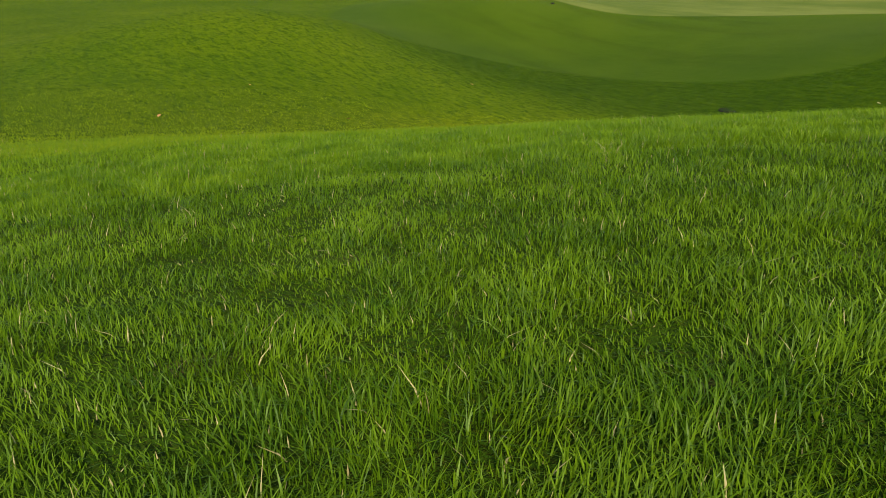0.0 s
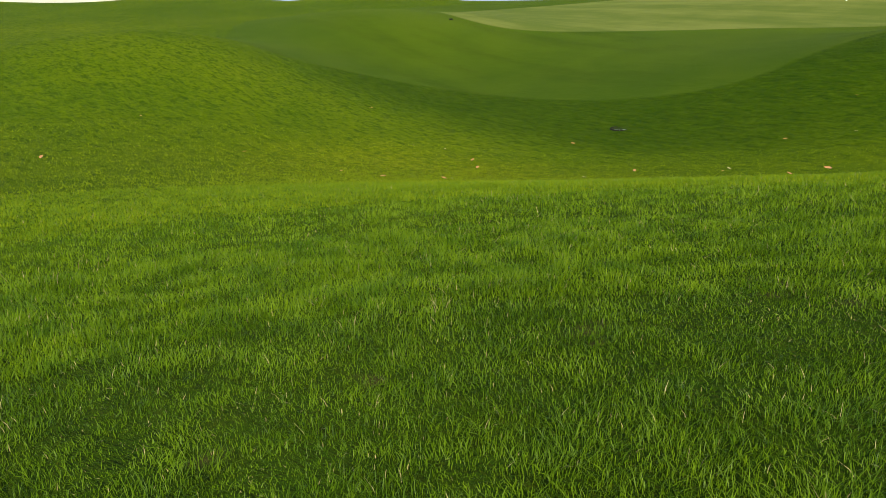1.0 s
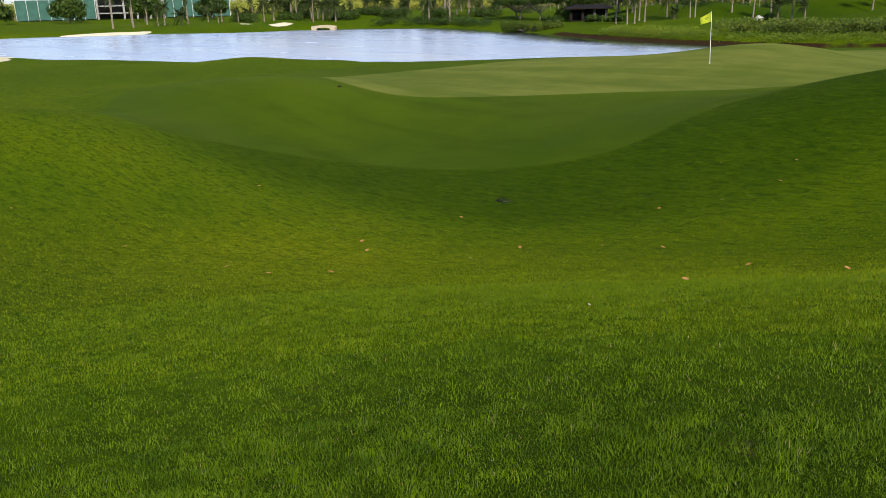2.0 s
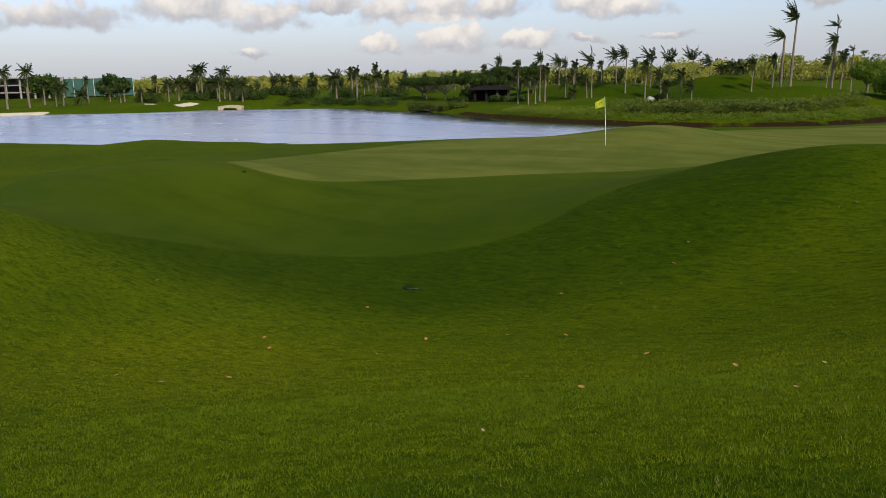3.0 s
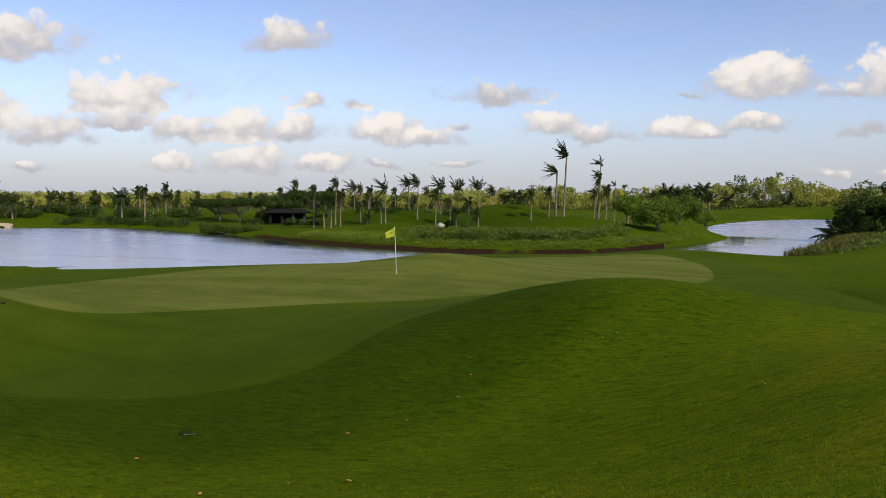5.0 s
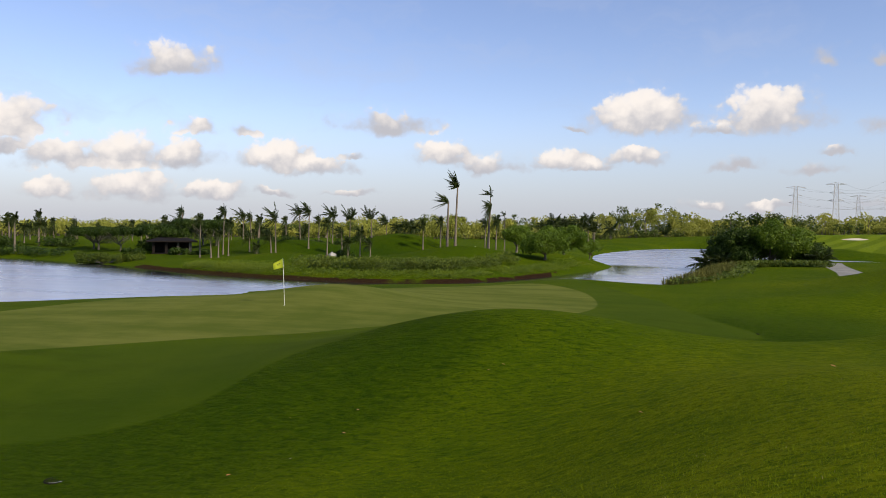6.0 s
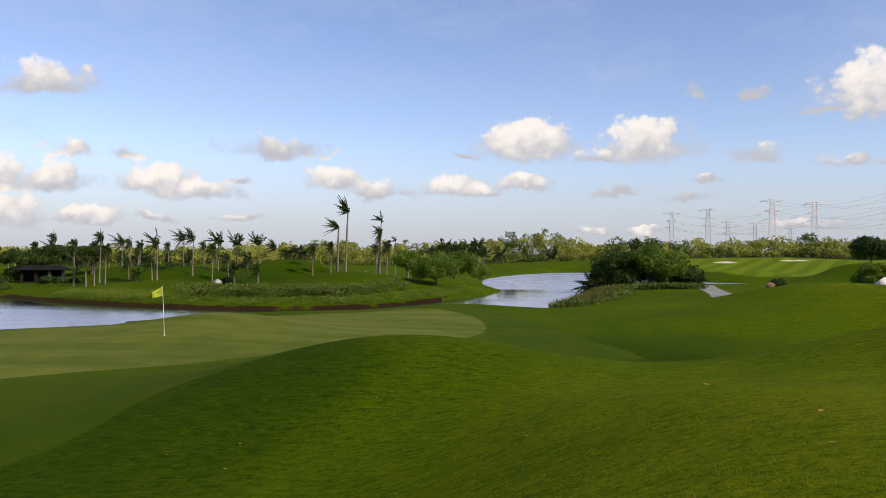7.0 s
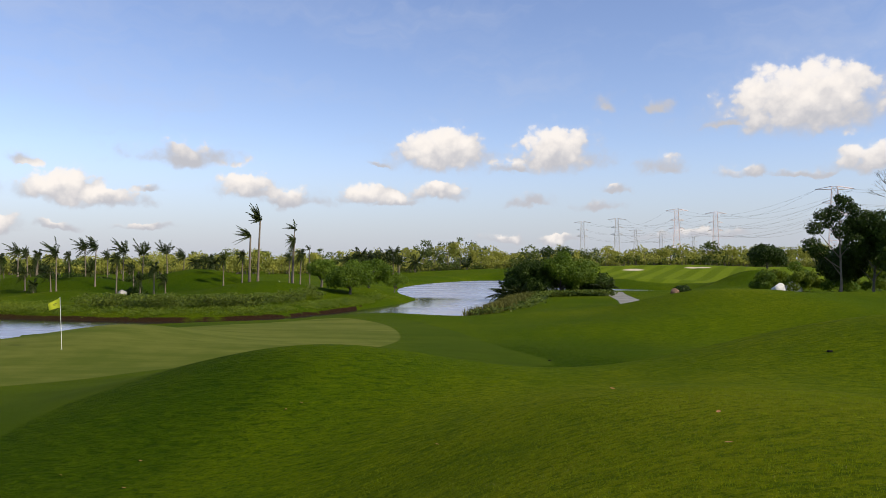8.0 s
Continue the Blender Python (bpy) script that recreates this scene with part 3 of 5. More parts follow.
def build_water():
    a, b = LAKE_EDGE.min(0) - 8, LAKE_EDGE.max(0) + 8
    nx, ny = 150, 150
    gx, gy = np.meshgrid(np.linspace(a[0], b[0], nx), np.linspace(a[1], b[1], ny), indexing="ij")
    i, j = np.meshgrid(np.arange(nx - 1), np.arange(ny - 1), indexing="ij")
    quads = np.stack([i * ny + j, (i + 1) * ny + j, (i + 1) * ny + j + 1, i * ny + j + 1], -1)
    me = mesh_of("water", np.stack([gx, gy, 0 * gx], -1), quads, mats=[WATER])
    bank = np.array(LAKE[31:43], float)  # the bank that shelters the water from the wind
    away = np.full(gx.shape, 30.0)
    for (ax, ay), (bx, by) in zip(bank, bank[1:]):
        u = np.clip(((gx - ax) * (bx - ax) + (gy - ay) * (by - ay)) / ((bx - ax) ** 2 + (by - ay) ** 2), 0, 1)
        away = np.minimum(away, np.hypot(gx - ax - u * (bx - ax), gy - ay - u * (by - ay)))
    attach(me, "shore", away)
    return tagged(new("water", me), "calm lake water with faint ripples mirroring the sky", "water", kind="structure")


build_water()


# ---- helpers for things ----
def thing(name, x, y, z, label, category, group="", turn=0.0):
    ob = new(name)
    ob.matrix_basis = pose(x, y, z, 0, 0, turn)
    return tagged(ob, label, category, group)


def part(name, data, mat, parent, label=""):
    """Links a bmesh or a mesh as one object under its thing."""
    if isinstance(data, bmesh.types.BMesh):
        me = bpy.data.meshes.new(name)
        data.to_mesh(me)
        data.free()
        me.materials.append(mat)
    else:
        me = data
        if mat is not None and not len(me.materials):
            me.materials.append(mat)
    ob = new(name, me)
    ob.parent = parent
    return tagged(ob, label)


def box(bm, x0, y0, z0, x1, y1, z1, bevel=0.0):
    made = bmesh.ops.create_cube(bm, size=1.0, matrix=Matrix.Translation(((x0 + x1) / 2, (y0 + y1) / 2, (z0 + z1) / 2)) @ Matrix.Diagonal((x1 - x0, y1 - y0, z1 - z0, 1)))
    if bevel:
        edges = list({e for v in made["verts"] for e in v.link_edges})
        bmesh.ops.bevel(bm, geom=edges, offset=bevel, segments=1, affect="EDGES")
    return bm


def tube(path, radii, sides=8, cap=True):
    """Places and corners of a tapered tube along a path."""
    path, radii = np.asarray(path, float), np.asarray(radii, float)
    d = np.gradient(path, axis=0)
    d /= np.linalg.norm(d, axis=1)[:, None] + 1e-9
    ref = np.where(np.abs(d[:, 2:3]) > 0.9, [[1.0, 0, 0]], [[0, 0, 1.0]])
    u = np.cross(d, ref)
    u /= np.linalg.norm(u, axis=1)[:, None] + 1e-9
    v = np.cross(d, u)
    w = 2 * np.pi * np.arange(sides) / sides
    ring = path[:, None] + radii[:, None, None] * (np.cos(w)[None, :, None] * u[:, None] + np.sin(w)[None, :, None] * v[:, None])
    rows = len(path)
    i, j = np.meshgrid(np.arange(rows - 1), np.arange(sides), indexing="ij")
    k = (j + 1) % sides
    quads = np.stack([i * sides + j, (i + 1) * sides + j, (i + 1) * sides + k, i * sides + k], -1).reshape(-1, 4)
    return ring.reshape(-1, 3), quads


def joined(pieces):
    """Several (places, quads) as one pair."""
    verts, quads, at = [], [], 0
    for v, q in pieces:
        verts.append(np.asarray(v, float).reshape(-1, 3))
        quads.append(np.asarray(q).reshape(-1, 4) + at)
        at += len(verts[-1])
    return np.concatenate(verts), np.concatenate(quads)


def leaves(centres, size, seed, up=0.3, long=1.7, face=None, loose=0.55):
    """A four-cornered leaf, folded a little, at each centre; face: the ways that the leaves face, more or less."""
    pick = np.random.default_rng(seed)
    n = len(centres)
    if face is None:
        a = pick.normal(size=(n, 3))
        a[:, 2] -= up
        a /= np.linalg.norm(a, axis=1)[:, None]
        b = np.cross(a, pick.normal(size=(n, 3)))
    else:
        out = face + loose * pick.normal(size=(n, 3))
        out /= np.linalg.norm(out, axis=1)[:, None] + 1e-9
        a = np.cross(out, pick.normal(size=(n, 3)))
        a /= np.linalg.norm(a, axis=1)[:, None] + 1e-9
        b = np.cross(out, a)
    b /= np.linalg.norm(b, axis=1)[:, None] + 1e-9
    s = size * pick.uniform(0.6, 1.3, (n, 1))
    tip, side = a * s * long / 2, b * s / 2
    lift = np.cross(a, b) * s * 0.18
    verts = np.stack([centres - tip, centres + side + lift, centres + tip, centres - side + lift], 1)
    return verts.reshape(-1, 3), np.arange(4 * n).reshape(-1, 4)


def in_crown(lobes, count, seed, shell=0.55, flat=0.85):
    """Leaf centres in the outer part of a crown made of round lobes (x, y, z, radius), and the ways out of it."""
    pick = np.random.default_rng(seed)
    lobes = np.array(lobes, float)
    share = lobes[:, 3] ** 2
    which = pick.choice(len(lobes), count, p=share / share.sum())
    d = pick.normal(size=(count, 3))
    d /= np.linalg.norm(d, axis=1)[:, None]
    r = lobes[which, 3] * (shell + (1.12 - shell) * pick.random(count) ** 0.7)
    lump = 1 + 0.18 * np.sin(d[:, 0] * 7 + which) * np.cos(d[:, 1] * 6 + d[:, 2] * 5)
    return lobes[which, :3] + d * (r * lump)[:, None] * [1, 1, flat], d


# ---- palms ----
def frond(pick, yaw, lift, length, droop, sweep, flare=1.0):
    """One feathered palm frond: a midrib and two rows of leaflets. sweep: how far the wind carries it."""
    t = np.linspace(0, 1, 9)
    out = flare * length * (t - 0.12 * t**2)
    x, y = out * math.cos(yaw), out * math.sin(yaw)
    z = length * (lift * t - droop * t**2.2)
    x = x + sweep[0] * length * t**1.6
    y = y + sweep[1] * length * t**1.6
    z = z + sweep[2] * length * t**1.6
    rib = np.stack([x, y, z], 1)
    ways = np.gradient(rib, axis=0)
    ways /= np.linalg.norm(ways, axis=1)[:, None]
    verts, quads = tube(rib, 0.020 * (1 - 0.8 * t), 3)
    pieces = [(verts, quads)]
    marks = np.linspace(0.05, 0.99, 22)
    base = np.stack([np.interp(marks, t, rib[:, k]) for k in range(3)], 1)
    along = np.stack([np.interp(marks, t, ways[:, k]) for k in range(3)], 1)
    for sign in (-1, 1):
        side = np.cross(along, [0, 0, 1.0])
        side /= np.linalg.norm(side, axis=1)[:, None] + 1e-9
        reach = (0.18 + 0.20 * length) * np.sin(np.pi * (0.18 + 0.75 * marks)) * pick.uniform(0.75, 1.15, len(marks))
        way = sign * side * 0.75 + along * 0.75 + np.array([0.4 * sweep[0], 0.4 * sweep[1], -0.55]) + pick.normal(0, 0.18, (len(marks), 3))
        way /= np.linalg.norm(way, axis=1)[:, None]
        tip = base + way * reach[:, None]
        wide = along * (0.022 + 0.024 * length)
        mid = base + way * reach[:, None] * 0.55 + [0, 0, 0.03]
        v = np.stack([base - wide * 0.6, mid - wide, tip, mid + wide], 1).reshape(-1, 3)
        pieces.append((v, np.arange(len(v)).reshape(-1, 4)))
    return joined(pieces)


def palm_crown(seed, fronds, length, wind, high=1.0, low=-0.25, droop=(0.5, 0.9), flare=1.0):
    """A crown of fronds, the young ones lifted high, the old ones low; the wind carries all to one side."""
    pick = np.random.default_rng(seed)
    pieces = []
    for k in range(fronds):
        yaw = 2 * math.pi * (k * 0.382 + pick.uniform(-0.08, 0.08))
        age = k / max(fronds - 1, 1)
        lift = high + (low - high) * age + pick.uniform(-0.2, 0.2)
        gust = wind * pick.uniform(0.55, 1.2)
        reach = length * pick.uniform(0.7, 1.1) * (0.75 + 0.25 * min(1, 2.5 * age + 0.3))
        pieces.append(frond(pick, yaw, lift, reach, droop[0] + (droop[1] - droop[0]) * age, (-0.8 * gust, -0.15 * gust, 0.10 * gust), flare))
    v, q = joined(pieces)
    return mesh_of("crown", v, q, smooth=False, mats=[PALM_LEAF])


KINDS = {
    "plume": [palm_crown(1, 18, 1.55, 1.15, 1.5, -0.5, (0.2, 0.6), 0.6), palm_crown(2, 16, 1.7, 1.0, 1.6, -0.4, (0.2, 0.7), 0.65), palm_crown(3, 18, 1.5, 1.3, 1.4, -0.7, (0.3, 0.5), 0.6)],
    "upright": [palm_crown(4, 15, 2.1, 0.10, 1.7, 0.5, (0.2, 0.6), 0.75), palm_crown(5, 11, 2.1, 0.25, 1.6, 0.6, (0.2, 0.5), 0.75), palm_crown(6, 15, 2.0, 0.6, 1.6, 0.0, (0.3, 0.6), 0.7)],
    "tuft": [palm_crown(7, 26, 1.05, 0.5, 1.3, -1.1, (0.3, 0.6), 0.62), palm_crown(8, 24, 1.05, 0.9, 1.4, -1.0, (0.3, 0.6), 0.58), palm_crown(9, 26, 1.1, 0.35, 1.1, -1.2, (0.3, 0.6), 0.62)],
    "bushy": [palm_crown(21, 24, 2.1, 0.25, 1.3, -0.6, (0.4, 0.8), 0.9), palm_crown(22, 26, 2.0, 0.15, 1.4, -0.7, (0.4, 0.8), 0.9)],
    "tall": [palm_crown(11, 24, 1.35, 1.6, 1.3, -0.2, (0.2, 0.6), 0.40), palm_crown(12, 24, 1.5, 1.1, 1.9, 0.2, (0.2, 0.5), 0.30), palm_crown(13, 24, 1.35, 0.8, 0.8, -1.5, (0.3, 0.5), 0.4)],
    "sparse": [palm_crown(14, 6, 1.4, 0.9, 1.3, 0.2, (0.2, 0.6), 0.7), palm_crown(15, 7, 1.0, 0.8, 1.3, 0.0, (0.3, 0.6), 0.7)],
}
LETTERS = {"p": "plume", "u": "upright", "t": "tuft", "b": "bushy", "s": "sparse"}


def palm(x, y, top, seed, crowns, size=1.0, girth=0.13, rise=1.1, label="coconut palm with wind-swept green fronds on a grey trunk"):
    pick = random.Random(seed)
    base = ground_z(x, y)
    tall = max(top - base - rise * size, 0.8)
    ob = thing("palm_tree", x, y, base - 0.05, label, "palm tree", "palms on the golf course", pick.uniform(-12, 12))
    lean = (pick.uniform(-0.05, 0.04), pick.uniform(-0.03, 0.03))
    t = np.linspace(0, 1, 8)
    path = np.stack([lean[0] * tall * t**1.5, lean[1] * tall * t**1.5, tall * t], 1)
    radii = girth * (0.5 * np.exp(-t * 12) + 1.0 - 0.35 * t)
    v, q = tube(path, radii, 8)
    part("trunk", mesh_of("trunk", v, q, mats=[PALE_BARK]), None, ob)
    crown = part("crown", crowns[seed % len(crowns)], None, ob)
    crown.location, crown.scale = path[-1], (size, size, size)
    return ob


PALMS_ISLAND = [(-55.2, 90.4, 6.8), (-55.7, 97.1, 7.8), (-53.1, 93.9, 6.3), (-46.8, 95.0, 7.4), (-48.2, 96.5, 4.7), (-44.5, 100.4, 8.3), (-39.1, 94.0, 6.4), (-38.8, 98.5, 5.2), (-36.2, 98.3, 5.3), (-35.9, 93.1, 3.9), (-34.6, 97.9, 3.7), (-49.0, 93.9, 3.3), (-30.1, 107.6, 6.3), (-60.9, 112.4, 7.7), (-52.2, 89.8, 5.0), (-53.0, 89.4, 4.8), (-52.6, 98.8, 4.5)]
PALMS_MOUND = [(-27.7, 108.3, 6.9), (-23.8, 121.4, 6.7), (-19.1, 105.0, 7.1), (-23.4, 137.8, 8.6), (-41.0, 116.8, 8.3), (-49.0, 120.2, 8.7), (-45.7, 119.4, 8.3), (-54.6, 120.0, 8.6), (-42.0, 127.0, 7.3), (-60.1, 126.3, 7.0), (-40.7, 135.8, 6.9), (-38.6, 132.3, 6.4), (-41.8, 133.4, 6.4), (-55.0, 128.6, 7.1)]
PALMS_BEHIND = [(-85.8, 129.0, 7.0), (-80.5, 126.5, 8.3), (-88.4, 127.3, 5.9), (-70.3, 121.0, 7.0), (-67.8, 128.1, 7.5), (-66.5, 128.7, 7.4), (-71.3, 131.8, 5.6), (-84.9, 133.1, 6.9)]
PALMS_WOODSIDE = [(-25.3, 238.5, 9.6), (-21.8, 247.0, 9.5), (-17.0, 240.0, 9.4), (-15.4, 243.0, 10.6), (-13.4, 240.5, 8.0), (-24.4, 249.0, 8.6), (-19.0, 241.0, 7.8), (-29.5, 252.0, 8.4), (-9.0, 255.0, 7.6), (8.0, 262.0, 7.4), (30.0, 268.0, 7.0)]
PALMS_SHORE = [(-132.5, 98.5, 8.6), (-133.1, 97.8, 7.9), (-126.0, 98.8, 7.8), (-135.1, 94.9, 5.9), (-137.5, 100.1, 5.7), (-135.6, 102.8, 5.8), (-124.7, 100.4, 5.9), (-97.0, 99.6, 6.3), (-94.0, 101.5, 7.0), (-109.3, 116.9, 7.1), (-112.1, 121.1, 6.3), (-105.9, 120.0, 7.9), (-108.4, 124.4, 5.6), (-140.3, 96.2, 5.4), (-116.2, 95.0, 5.4), (-126.8, 97.8, 5.9), (-121.5, 96.4, 5.4)]
RISE = {"p": 1.2, "u": 1.9, "t": 0.75, "b": 1.3, "s": 1.0}
LABELS = {
    "p": "coconut palm with wind-swept green fronds on a grey trunk", "u": "young palm with stiff upright feathered fronds", "t": "slim palm with a small ragged crown",
    "b": "bushy coconut palm with a full rounded crown", "s": "thin palm with very few ragged fronds",
}


def palm_row(row, kinds, seed, size, girth):
    for k, (px, py, top) in enumerate(row):
        c = kinds[k % len(kinds)]
        palm(px, py, top, k + seed, KINDS[LETTERS[c]], size, girth, RISE[c], LABELS[c])


palm_row(PALMS_ISLAND, "tttptptttttttptttt"[:17], 0, 1.0, 0.095)
palm_row(PALMS_MOUND, "tttsuuupptbbbt", 0, 1.0, 0.10)
palm_row(PALMS_BEHIND, "tttttttp", 3, 1.15, 0.12)
palm_row(PALMS_WOODSIDE, "bbububpbbub", 3, 1.9, 0.24)
line = random.Random(77)
PALMS_LINE = [(-132 + 2.6 * k + line.uniform(-1.5, 1.5), 108 + 1.35 * k + line.uniform(-6, 6), line.uniform(4.6, 6.4)) for k in range(26)]
palm_row(PALMS_LINE, "tbtuttbptbt", 5, 1.0, 0.11)
palm_row(PALMS_SHORE, "bbbbbbbbtttttbbbb", 0, 1.1, 0.16)
belt = random.Random(31)
PALMS_BELT = []
for k in range(46):
    bearing, away = radians(-62 + 0.84 * k + belt.uniform(-0.5, 0.5)), belt.uniform(150, 186)
    PALMS_BELT.append((away * math.sin(bearing), away * math.cos(bearing), belt.uniform(3.8, 6.3)))
palm_row(PALMS_BELT, "tbtputbttbpt", 2, 1.05, 0.11)
for k, (px, py, top) in enumerate([(-27.0, 109.5, 11.0), (-26.1, 110.7, 13.2), (-20.3, 105.8, 9.3)]):
    palm(px, py, top, k, KINDS["tall"], 1.1, 0.18, 1.9 if k < 2 else 0.9, "very tall palm with a small crown blown to one side")
palm(-20.4, 107.0, 11.0, 0, KINDS["sparse"], 1.0, 0.09, 1.2, LABELS["s"])


# ---- broad-leaved trees ----
def broad_tree(name, x, y, lobes, trunk, leaf_count, leaf_size, mat, label, seed, group="", bark=None):
    """A tree: stems that fork up into the lobes of the crown, and a crown of many leaves. Lobes stand relative to the foot."""
    ob = thing(name, x, y, ground_z(x, y) - 0.05, label, "tree", group)
    pick = random.Random(seed)
    peak = max(lobes, key=lambda p: p[2])
    lead = np.array([[0, 0, 0], [0.06, 0.02, trunk[1] * 0.6], [0.25 * peak[0] - 0.05, 0.25 * peak[1], trunk[1] * 0.5 + peak[2] * 0.4], [peak[0] * 0.8, peak[1] * 0.8, peak[2]]])
    pieces = [tube(lead, np.array([1.3, 1.0, 0.62, 0.15]) * trunk[0], 8)]
    for lx, ly, lz, lr in lobes:
        end = np.array([lx, ly, lz])
        z = min(max(lz - 1.1 * math.hypot(lx, ly) - 0.3, trunk[1] * pick.uniform(0.6, 1.1)), lead[3][2] * 0.9)
        root = np.array([np.interp(z, lead[:, 2], lead[:, 0]), np.interp(z, lead[:, 2], lead[:, 1]), z])
        mid = root * 0.45 + end * 0.55 + [pick.uniform(-0.25, 0.25), pick.uniform(-0.25, 0.25), pick.uniform(-0.25, 0.05) * lr]
        pieces.append(tube(np.array([root, mid, end]), np.array([0.42, 0.28, 0.12]) * trunk[0], 6))
        for _ in range(3):
            d = np.array([pick.uniform(-1, 1), pick.uniform(-1, 1), pick.uniform(-0.2, 1)]) * lr * 0.7
            pieces.append(tube(np.array([end * 0.9 + mid * 0.1, end + d * 0.5, end + d]), np.array([0.2, 0.12, 0.05]) * trunk[0], 5))
    v, q = joined(pieces)
    part("trunk", mesh_of("trunk", v, q, mats=[bark or BARK]), None, ob)
    spots, ways = in_crown(lobes, leaf_count, seed, 0.62)
    v, q = leaves(spots, leaf_size, seed + 1, face=ways)
    part("crown", mesh_of("crown", v, q, smooth=False, mats=[mat]), None, ob)
    return ob


def lobes_of(seed, width, low, high, count, size):
    pick = random.Random(seed)
    made = []
    for k in range(count):
        a, r = 2.4 * k, width * math.sqrt((k + 0.5) / count)
        f = 1 - (r / width) ** 2 * 0.55
        made.append((r * math.cos(a), r * math.sin(a), low + (high - low) * pick.uniform(0.25, 1.0) * f, size * pick.uniform(0.75, 1.2)))
    return made


POINT = "trees on the island point"
broad_tree("tree", -17.0, 110.0, lobes_of(1, 1.7, 1.9, 3.7, 11, 0.95), (0.16, 1.3), 7500, 0.15, TREE_LEAF, "small round-crowned tree on the island lawn", 31, POINT)
broad_tree("tree", -11.6, 98.0, lobes_of(2, 2.4, 1.2, 3.4, 16, 1.0), (0.15, 0.9), 10000, 0.15, TREE_LEAF, "spreading green tree at the island point", 32, POINT)
broad_tree("tree", -10.6, 112.0, lobes_of(3, 2.6, 1.4, 3.9, 14, 1.1), (0.16, 1.2), 8500, 0.16, TREE_LEAF, "dense green tree behind the island point", 33, POINT)
broad_tree("tree", -7.0, 113.0, lobes_of(4, 1.5, 1.2, 2.6, 10, 0.6), (0.06, 0.9), 1700, 0.14, TREE_LEAF, "thin young tree leaning over the water's edge", 34, POINT)

# the dark clump on the spit: a dome of several crowns
SPIT = "trees on the spit"
for k, (bx, by, bw, low, bh, bc) in enumerate([(10.6, 107.5, 1.8, 0.3, 4.2, 14), (12.6, 106.5, 2.2, 0.4, 5.6, 18), (15.8, 106, 2.4, 0.4, 6.2, 20), (18.6, 107, 2.1, 0.4, 5.4, 17), (15.4, 110, 3.0, 0.6, 6.8, 16), (20.6, 107.5, 1.4, 0.2, 3.4, 11)]):
    broad_tree("tree", bx, by, lobes_of(40 + k, bw, low, bh, bc, 1.15), (0.14, 0.8), 9000, 0.17, TREE_LEAF if k in (2, 3) else DARK_LEAF, "leafy tree in the clump on the spit" if k in (2, 3) else "dense dark green tree in the clump on the spit", 41 + k, SPIT)


# ---- far woods ----
def build_woods():
    """A belt of far trees and palms: lobed crowns of leaf clumps on pale stems, dark and sunlit ones mixed."""
    pick = np.random.default_rng(7)
    stems, bright, dark = [], [], []

    def one(x, y, tall, wide, count, low=0.30):
        z = ground_z(x, y)
        lob = []
        for k in range(6):
            h = pick.uniform(low, 0.84)
            spread = 0.55 * math.sqrt(max(0.1, 1 - ((h - 0.5) / 0.5) ** 2))
            lob.append((x + pick.normal() * wide * spread * 0.6, y + pick.normal() * wide * spread * 0.6, z + tall * h, wide * pick.uniform(0.26, 0.42)))
        spots, ways = in_crown(lob, count, int(pick.integers(1e6)), 0.55, 0.75)
        made = leaves(spots, 1.3 * max(0.36, 0.04 * wide + 0.18), int(pick.integers(1e6)), face=ways, loose=0.4)
        az = math.degrees(math.atan2(x, y))
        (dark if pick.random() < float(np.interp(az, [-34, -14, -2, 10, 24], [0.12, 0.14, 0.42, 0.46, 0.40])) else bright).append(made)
        stems.append(tube([[x, y, z - 0.2], [x + pick.normal() * 0.3, y, z + tall * 0.35], [x, y, z + tall * 0.7]], [0.26, 0.20, 0.08], 5))

    for az in np.arange(-98, 46, 0.62):
        rise = 1.0 + 0.75 * math.exp(-(((az - 0.5) / 2.6) ** 2)) + (0.12 if az > 4 else 0.0) - float(np.interp(az, [-60, -42, -22, -14], [0.50, 0.42, 0.22, 0.0]))
        for _ in range(2):
            a = radians(az + pick.uniform(-0.31, 0.31))
            one(284 * math.sin(a), 284 * math.cos(a), pick.uniform(2.4, 4.4), pick.uniform(2.6, 4.4), 120)
        a = radians(az + pick.uniform(-0.31, 0.31))
        one(330 * math.sin(a), 330 * math.cos(a), pick.uniform(4.5, 6.0), pick.uniform(4.0, 6.0), 220)
        for row in range(2):
            d = 300 + 45 * row + pick.uniform(-14, 14)
            a = radians(az + pick.uniform(-0.3, 0.3))
            tall = pick.uniform(5.6, 9.0) * (1.0 + 0.25 * row) * rise
            one(d * math.sin(a), d * math.cos(a), tall, pick.uniform(4.2, 6.8), 350, 0.42 if row == 0 else 0.25)
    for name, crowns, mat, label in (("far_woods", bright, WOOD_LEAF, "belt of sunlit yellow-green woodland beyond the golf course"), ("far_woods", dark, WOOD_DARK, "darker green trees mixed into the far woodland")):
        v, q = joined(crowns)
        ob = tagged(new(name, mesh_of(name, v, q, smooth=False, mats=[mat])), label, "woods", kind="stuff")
    v, q = joined(stems)
    part("stems", mesh_of("stems", v, q, mats=[PALE_BARK]), None, ob)


build_woods()


